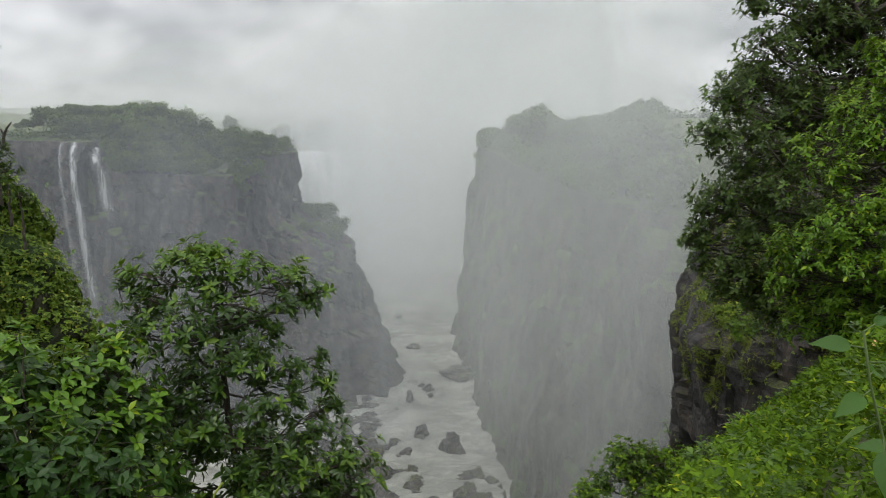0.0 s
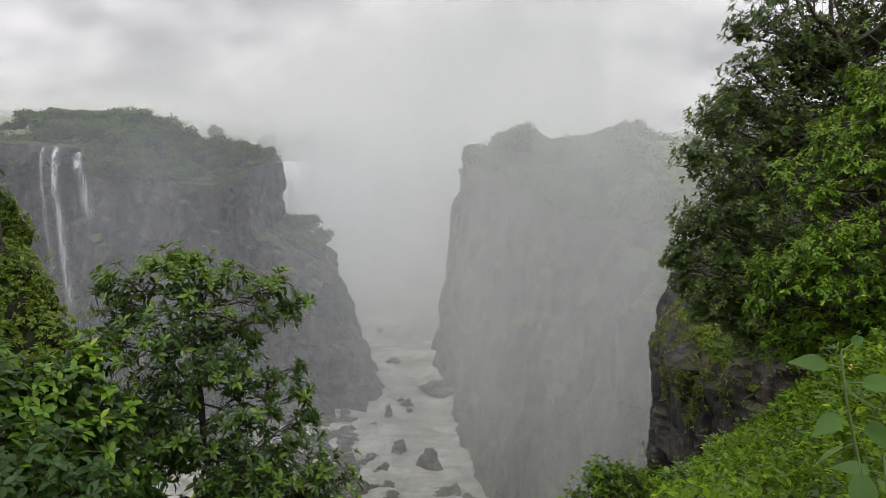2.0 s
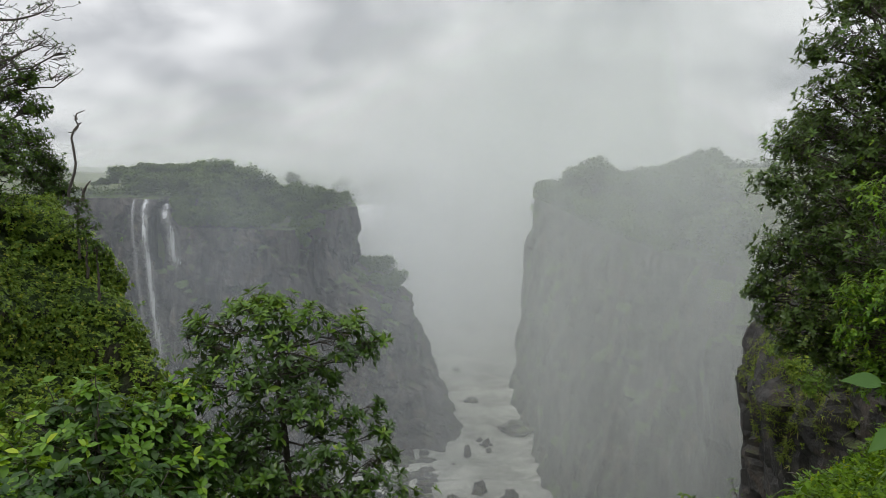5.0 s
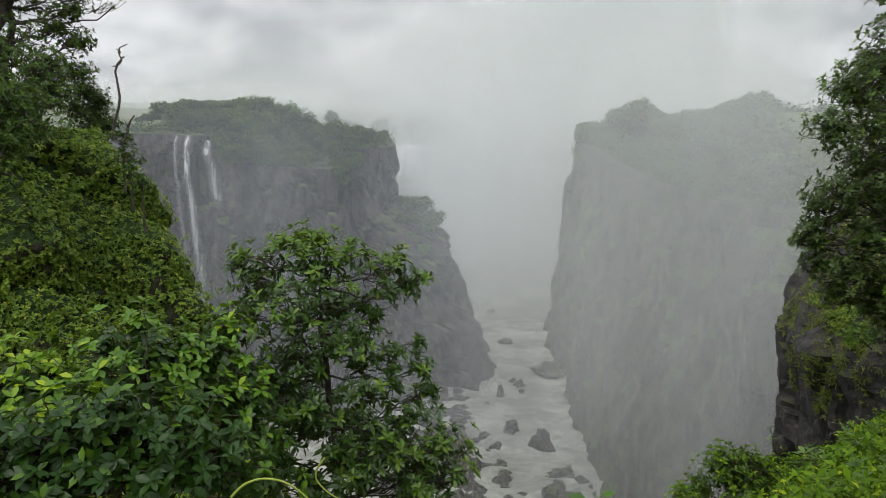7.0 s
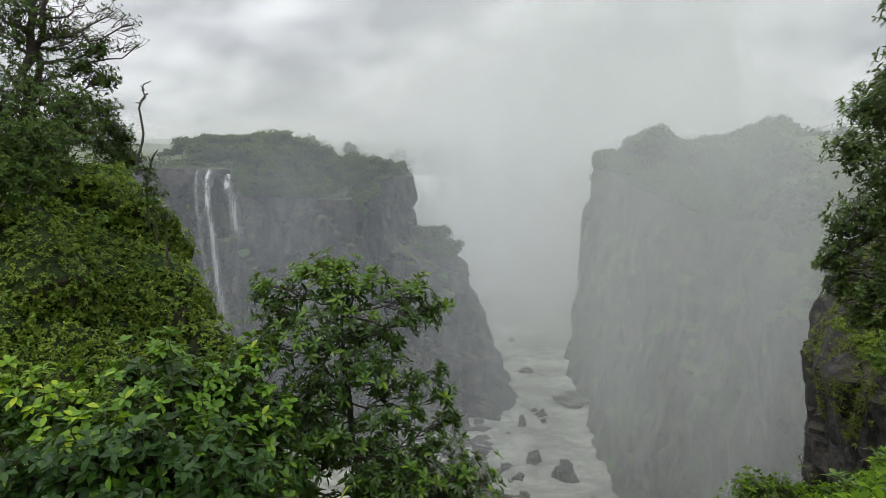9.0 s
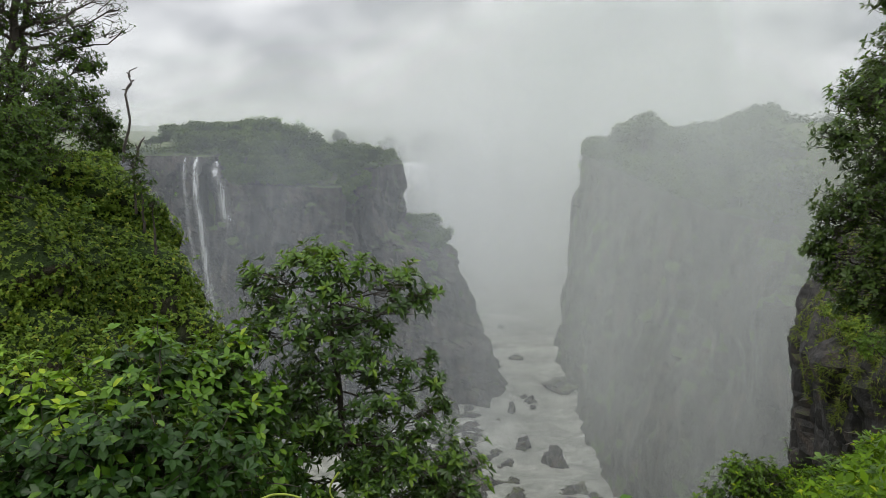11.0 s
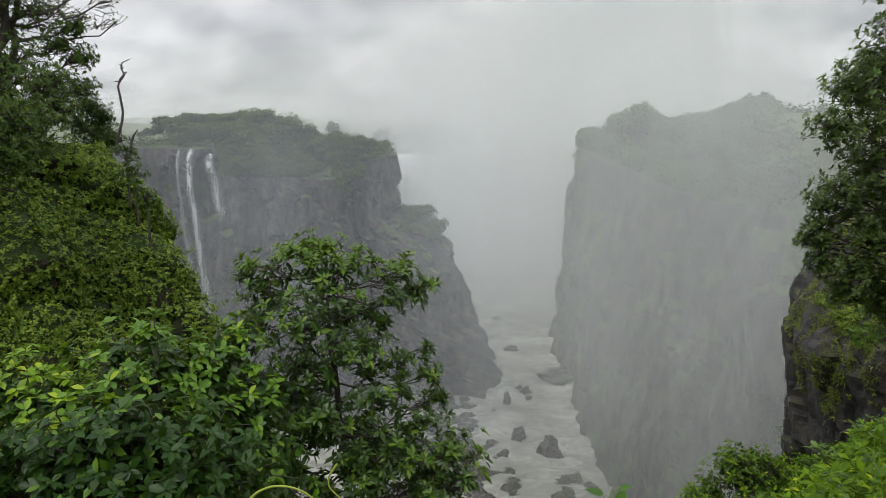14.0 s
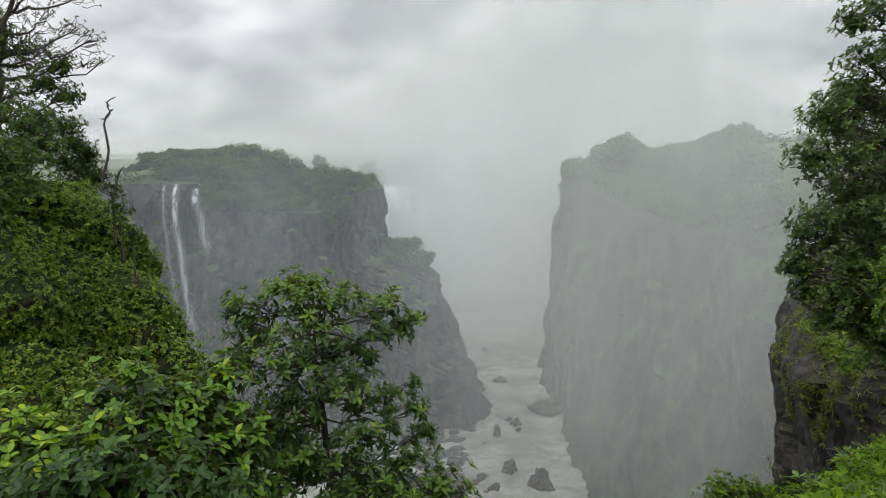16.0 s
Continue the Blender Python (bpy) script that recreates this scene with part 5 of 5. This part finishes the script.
p, n = scatter(rng, right_grid, 14000, lambda q, m, v: v > 0.74 and 150 < q[1] < 320 and fbm(q[0] / 9, q[1] / 9, q[2] / 7) + (v - 0.9) * 3 > 0.0)
foliage("wall_greenery", rng, p, np.tile([-0.5, -0.3, 0.8], (len(p), 1)), 0.6, LEAF_FAR, BLADE_CLUMP, "grass and scrub hanging from the top of the gorge wall", 3, 0.6)
p, n = scatter(rng, near_grid, 80000, lambda q, m, v: v > 0.64 and q[1] < 52 and fbm(q[0] / 1.8, q[1] / 1.8, q[2] / 3.5) + (v - 0.72) * 3.2 - max(0.0, 27.5 - q[0]) * 0.10 > -0.12)
at, along, normal, length = sprigs(rng, p, np.array([-0.5, -0.6, 0.55]) + rng.normal(0, 0.3, p.shape), 7, 0.46, 0.55, 1.6)
structure("cliff_grass", leaves_mesh("cliff_grass", BLADE_GRASS, at, along, normal, length, GRASS), "tufts of yellowing grass on the near cliff", "grass", "stuff")
p, n = scatter(rng, near_grid, 30000, lambda q, m, v: v > 0.66 and q[1] < 52 and fbm(q[0] / 1.3 + 5, q[1] / 1.3, q[2] / 1.3) + (v - 0.78) * 2.4 > 0.10)
foliage("cliff_scrub", rng, p, np.tile([-0.4, -0.6, 0.7], (len(p), 1)), 0.22, LEAF_VINE, BLADE_PLAIN, "green scrub among the grass of the near cliff", 5, 0.4)


# ---- boulders in the rapids
def boulder(seed, at, size, label="dark wet boulder standing in the rapids"):
    bm = bmesh.new()
    bmesh.ops.create_icosphere(bm, subdivisions=3, radius=1.0)
    for v in bm.verts:
        d = 1 + 0.6 * fbm(v.co.x * 1.1 + seed, v.co.y * 1.1, v.co.z * 1.1, 4) + 0.2 * noise.cell(v.co * 1.9 + Vector((seed, 0, 0)))
        v.co = Vector((v.co.x * size[0] * d, v.co.y * size[1] * d, v.co.z * size[2] * d))
    me = bpy.data.meshes.new("boulder")
    bm.to_mesh(me)
    bm.free()
    me.materials.append(ROCK_WET)
    ob = new("boulder", me)
    ob.location = at
    return tagged(ob, label, "boulder", "boulders in the rapids")


for k, (q, w, h) in enumerate((((33.9, 186, -92.4), 4.6, 5.2), ((25.5, 222, -92.3), 1.9, 3.4), ((32.8, 230, -92.5), 2.6, 2.4), ((30.9, 234, -92.1), 1.6, 1.2), ((33, 226, -92.8), 1.4, 1.0), ((26.1, 198, -92), 3.6, 2.4), ((20.8, 187, -91.7), 2.4, 1.3),
                               ((32.7, 272, -88.9), 3.6, 1.6), ((45.5, 243, -90.5), 11, 3.0), ((20.6, 216, -92), 1.6, 0.8), ((30.4, 312, -88.1), 3.2, 1.2), ((14.1, 176, -93.3), 3.4, 2.4), ((12.2, 188, -91.4), 3.4, 2.0), ((11.1, 204, -92.1), 4, 2.2))):
    boulder(k * 3.7, (q[0], q[1], RIVER_Z + h * 0.15 + 0.03 * max(0, q[1] - 200)), (w * 0.64, w * 0.55, h * 0.8))


# ---- nearest plants: broad-leaved herbs at the lookout's edge
def herb(seed, foot, top, leaf, label, count=10, span=0.5):
    rng = np.random.default_rng(seed)
    foot, top = np.array(foot), np.array(top)
    root = thing("herb", tuple(foot), label, "herb", "herbs at the lookout's edge")
    line = bent(rng, foot, top, 10, 0.0, 0.01)
    part("stem", tubes_mesh("stem", [(line - foot, 0.0035, 0.0018)], BARK_GREEN, 6), root)
    one = leaves_mesh("leaf", BLADE_WIDE, [(0, 0, 0)], [(0, 1, 0)], [(0, 0, 1)], [1.0], LEAF_BROAD)
    one.polygons.foreach_set("use_smooth", [True] * len(one.polygons))
    for i in range(count):
        v = 1 - span * (i / count) ** 0.9
        b = np.array([np.interp(v, np.linspace(0, 1, 10), line[:, a]) for a in range(3)])
        g = 2.4 * i + rng.uniform(0, 0.5)
        y = Vector((math.cos(g), 0.6 * math.sin(g), 0.25 - 1.1 * (i / count) + rng.uniform(-0.2, 0.2))).normalized()
        stalk = leaf * 0.35
        e = b + np.array(y) * stalk
        part("leaf_stalk", tubes_mesh("leaf_stalk", [(np.array([b, (b + e) / 2, e]) - foot, 0.0012, 0.001)], BARK_GREEN, 4), root)
        x = y.cross(Vector((rng.uniform(-0.4, 0.4), -0.8 + rng.uniform(-0.4, 0.4), 0.8))).normalized()
        z = x.cross(y)
        s = leaf * rng.uniform(0.7, 1.1) * (0.55 + 0.45 * min(1, i / 3))
        ob = part("leaf", one, root)
        ob.matrix_local = Matrix.Translation(e - foot) @ Matrix((x, y, z)).transposed().to_4x4() @ Matrix.Diagonal((s * 0.8, s, s, 1))
    return root


near_label = "broad-leaved green herb rising close to the lookout"
herb(1, (1.107, 0.95, 0.524), (0.804, 0.95, 1.357), 0.072, near_label, 9, 0.25)
herb(2, (1.234, 1.1, 0.354), (1.044, 1.1, 1.121), 0.08, near_label, 11, 0.4)
herb(3, (1.573, 1.2, 0.192), (1.212, 1.2, 1.235), 0.085, near_label, 14)
herb(4, (0.50, 1.5, -0.041), (0.402, 1.5, 0.768), 0.062, "small heart-leaved herb at the foot of the lookout", 16, 0.22)
herb(5, (1.114, 1.3, 0.25), (1.011, 1.3, 0.818), 0.08, near_label, 10, 0.4)
herb(6, (1.19, 1.2, 0.258), (1.075, 1.2, 0.853), 0.08, near_label, 10, 0.4)
herb(7, (1.56, 1.3, 0.091), (1.342, 1.3, 0.966), 0.085, near_label, 12, 0.4)


def strand(name, pts, r, mat, label, category):
    pts = np.array(pts)
    s = np.linspace(0, 1, 22)
    k = np.linspace(0, 1, len(pts))
    line = np.stack([np.interp(s, k, pts[:, i]) for i in range(3)], 1)
    for _ in range(3):
        line[1:-1] = 0.25 * line[:-2] + 0.5 * line[1:-1] + 0.25 * line[2:]
    ob = new(name, tubes_mesh(name, [(line - pts[0], r, r * 0.5)], mat, 6))
    ob.location = tuple(pts[0])
    return tagged(ob, label, category)


VINE_STEM = bark_material("yellow_green_vine", (0.20, 0.26, 0.03), (0.32, 0.38, 0.06))
strand("vine", [(-1.053, 3.8, -0.556), (-0.987, 3.8, -0.479), (-0.89, 3.8, -0.438), (-0.764, 3.8, -0.451), (-0.655, 3.8, -0.526), (-0.577, 3.8, -0.624)], 0.009, VINE_STEM, "arched yellow-green vine shoot over the shrubs", "vine")
strand("vine", [(-0.539, 3.9, -0.363), (-0.589, 3.9, -0.434), (-0.596, 3.9, -0.504), (-0.526, 3.9, -0.582), (-0.428, 3.9, -0.646)], 0.007, VINE_STEM, "curling yellow-green vine shoot over the shrubs", "vine")
strand("dead_twig", [(5.035, 7.5, -1.897), (4.829, 7.5, -1.857), (4.676, 7.5, -1.85), (4.575, 7.5, -1.89)], 0.010, BARK_DEAD, "pale dead twig poking out over the bank", "twig")
strand("dead_twig", [(5.039, 7.5, -1.927), (4.86, 7.5, -1.799), (4.702, 7.5, -1.762), (4.555, 7.5, -1.734)], 0.010, BARK_DEAD, "pale dead twig poking out over the bank", "twig")
sq = [(4.785, 8.8, -2.992), (4.702, 8.8, -2.724), (4.582, 8.8, -2.415)]
plant("sapling", 401, sq, [(*sq[2], 0.05, 5), (*(4.651, 8.8, -2.573), 0.08, 6), (*(4.785, 8.8, -2.684), 0.08, 5)], "thin sapling with tiny leaves on the bank edge", "sapling", leaf=0.035, per=5, blade=BLADE_PLAIN, leaf_mat=LEAF_MID, bark=BARK,
      r0=0.008, r1=0.003, limb=0.005, twig=0.002, reach=0.1)

rng = np.random.default_rng(402)
heads = np.array([(4.695, 5.2, -0.392), (4.403, 5, -0.436), (5.068, 5.4, -0.395), (4.16, 4.8, -0.545), (4.295, 4.6, -0.467), (4.85, 5, -0.452)])
heads = np.concatenate([heads + rng.normal(0, 0.16, heads.shape) for _ in range(5)])
fl = Mat("orange_flower")
fl_col = fl.mix(fl.n.new("ShaderNodeNewGeometry").outputs["Random Per Island"], (0.62, 0.30, 0.10), (0.70, 0.46, 0.22))
FLOWER = fl.surface(fl.node("ShaderNodeBsdfPrincipled", [("Base Color", fl_col)], Roughness=0.7).outputs[0])
at, along, normal, length = sprigs(rng, heads, np.tile([0, -0.3, 1.0], (len(heads), 1)), 9, 0.022, 0.0)
structure("flower_heads", leaves_mesh("flower_heads", BLADE_WIDE, at, along, normal, length, FLOWER), "small orange flower heads among the herbs", "flowers", "stuff")


# ---- tall shoot over the shrubs, with stems spreading from one knot
rng = np.random.default_rng(410)
foot = np.array((-1.885, 4.750, -1.111))
knot = np.array((-1.851, 4.750, -0.359))
shoot = thing("shrub_shoot", tuple(foot), "upright leafy shoot with pale stems spreading from its knot", "shrub")
part("main_stem", tubes_mesh("main_stem", [(bent(rng, foot, knot, 8, 0.0, 0.01) - foot, 0.012, 0.010)], BARK_GREEN, 7), shoot)
tips, heads = [], []
for k, tip in enumerate(((-1.851, 4.750, 0.324), (-1.947, 4.600, -0.019), (-2.037, 4.400, -0.649), (-1.775, 4.300, -0.705), (-1.563, 4.600, -0.213), (-1.479, 4.500, -0.361), (-2.193, 4.700, -0.326), (-1.681, 4.800, -0.159))):
    line = bent(rng, knot, tip, 9, -0.06 if k else 0.0, 0.012)
    part("stem", tubes_mesh("stem", [(line - foot, 0.0075, 0.0035)], BARK if k == 0 else BARK_GREEN, 6), shoot)
    for i in ((3, 4, 5, 6, 7, 8, 8) if k == 0 else (6, 8, 8)):
        side = rng.normal(0, 0.05, 3) if i < 8 else np.zeros(3)
        tips.append(line[i] + side - foot)
        heads.append(unit(line[i] - line[i - 1]) + np.array([0, 0, 0.5]) + 4 * side)
at, along, normal, length = sprigs(rng, tips, heads, 6, 0.105, 0.25)
tagged(part("foliage", leaves_mesh("foliage", BLADE_FINE, at, along, normal, length, LEAF_YOUNG_LIT), shoot, "yellow-green young leaves"), kind="stuff")
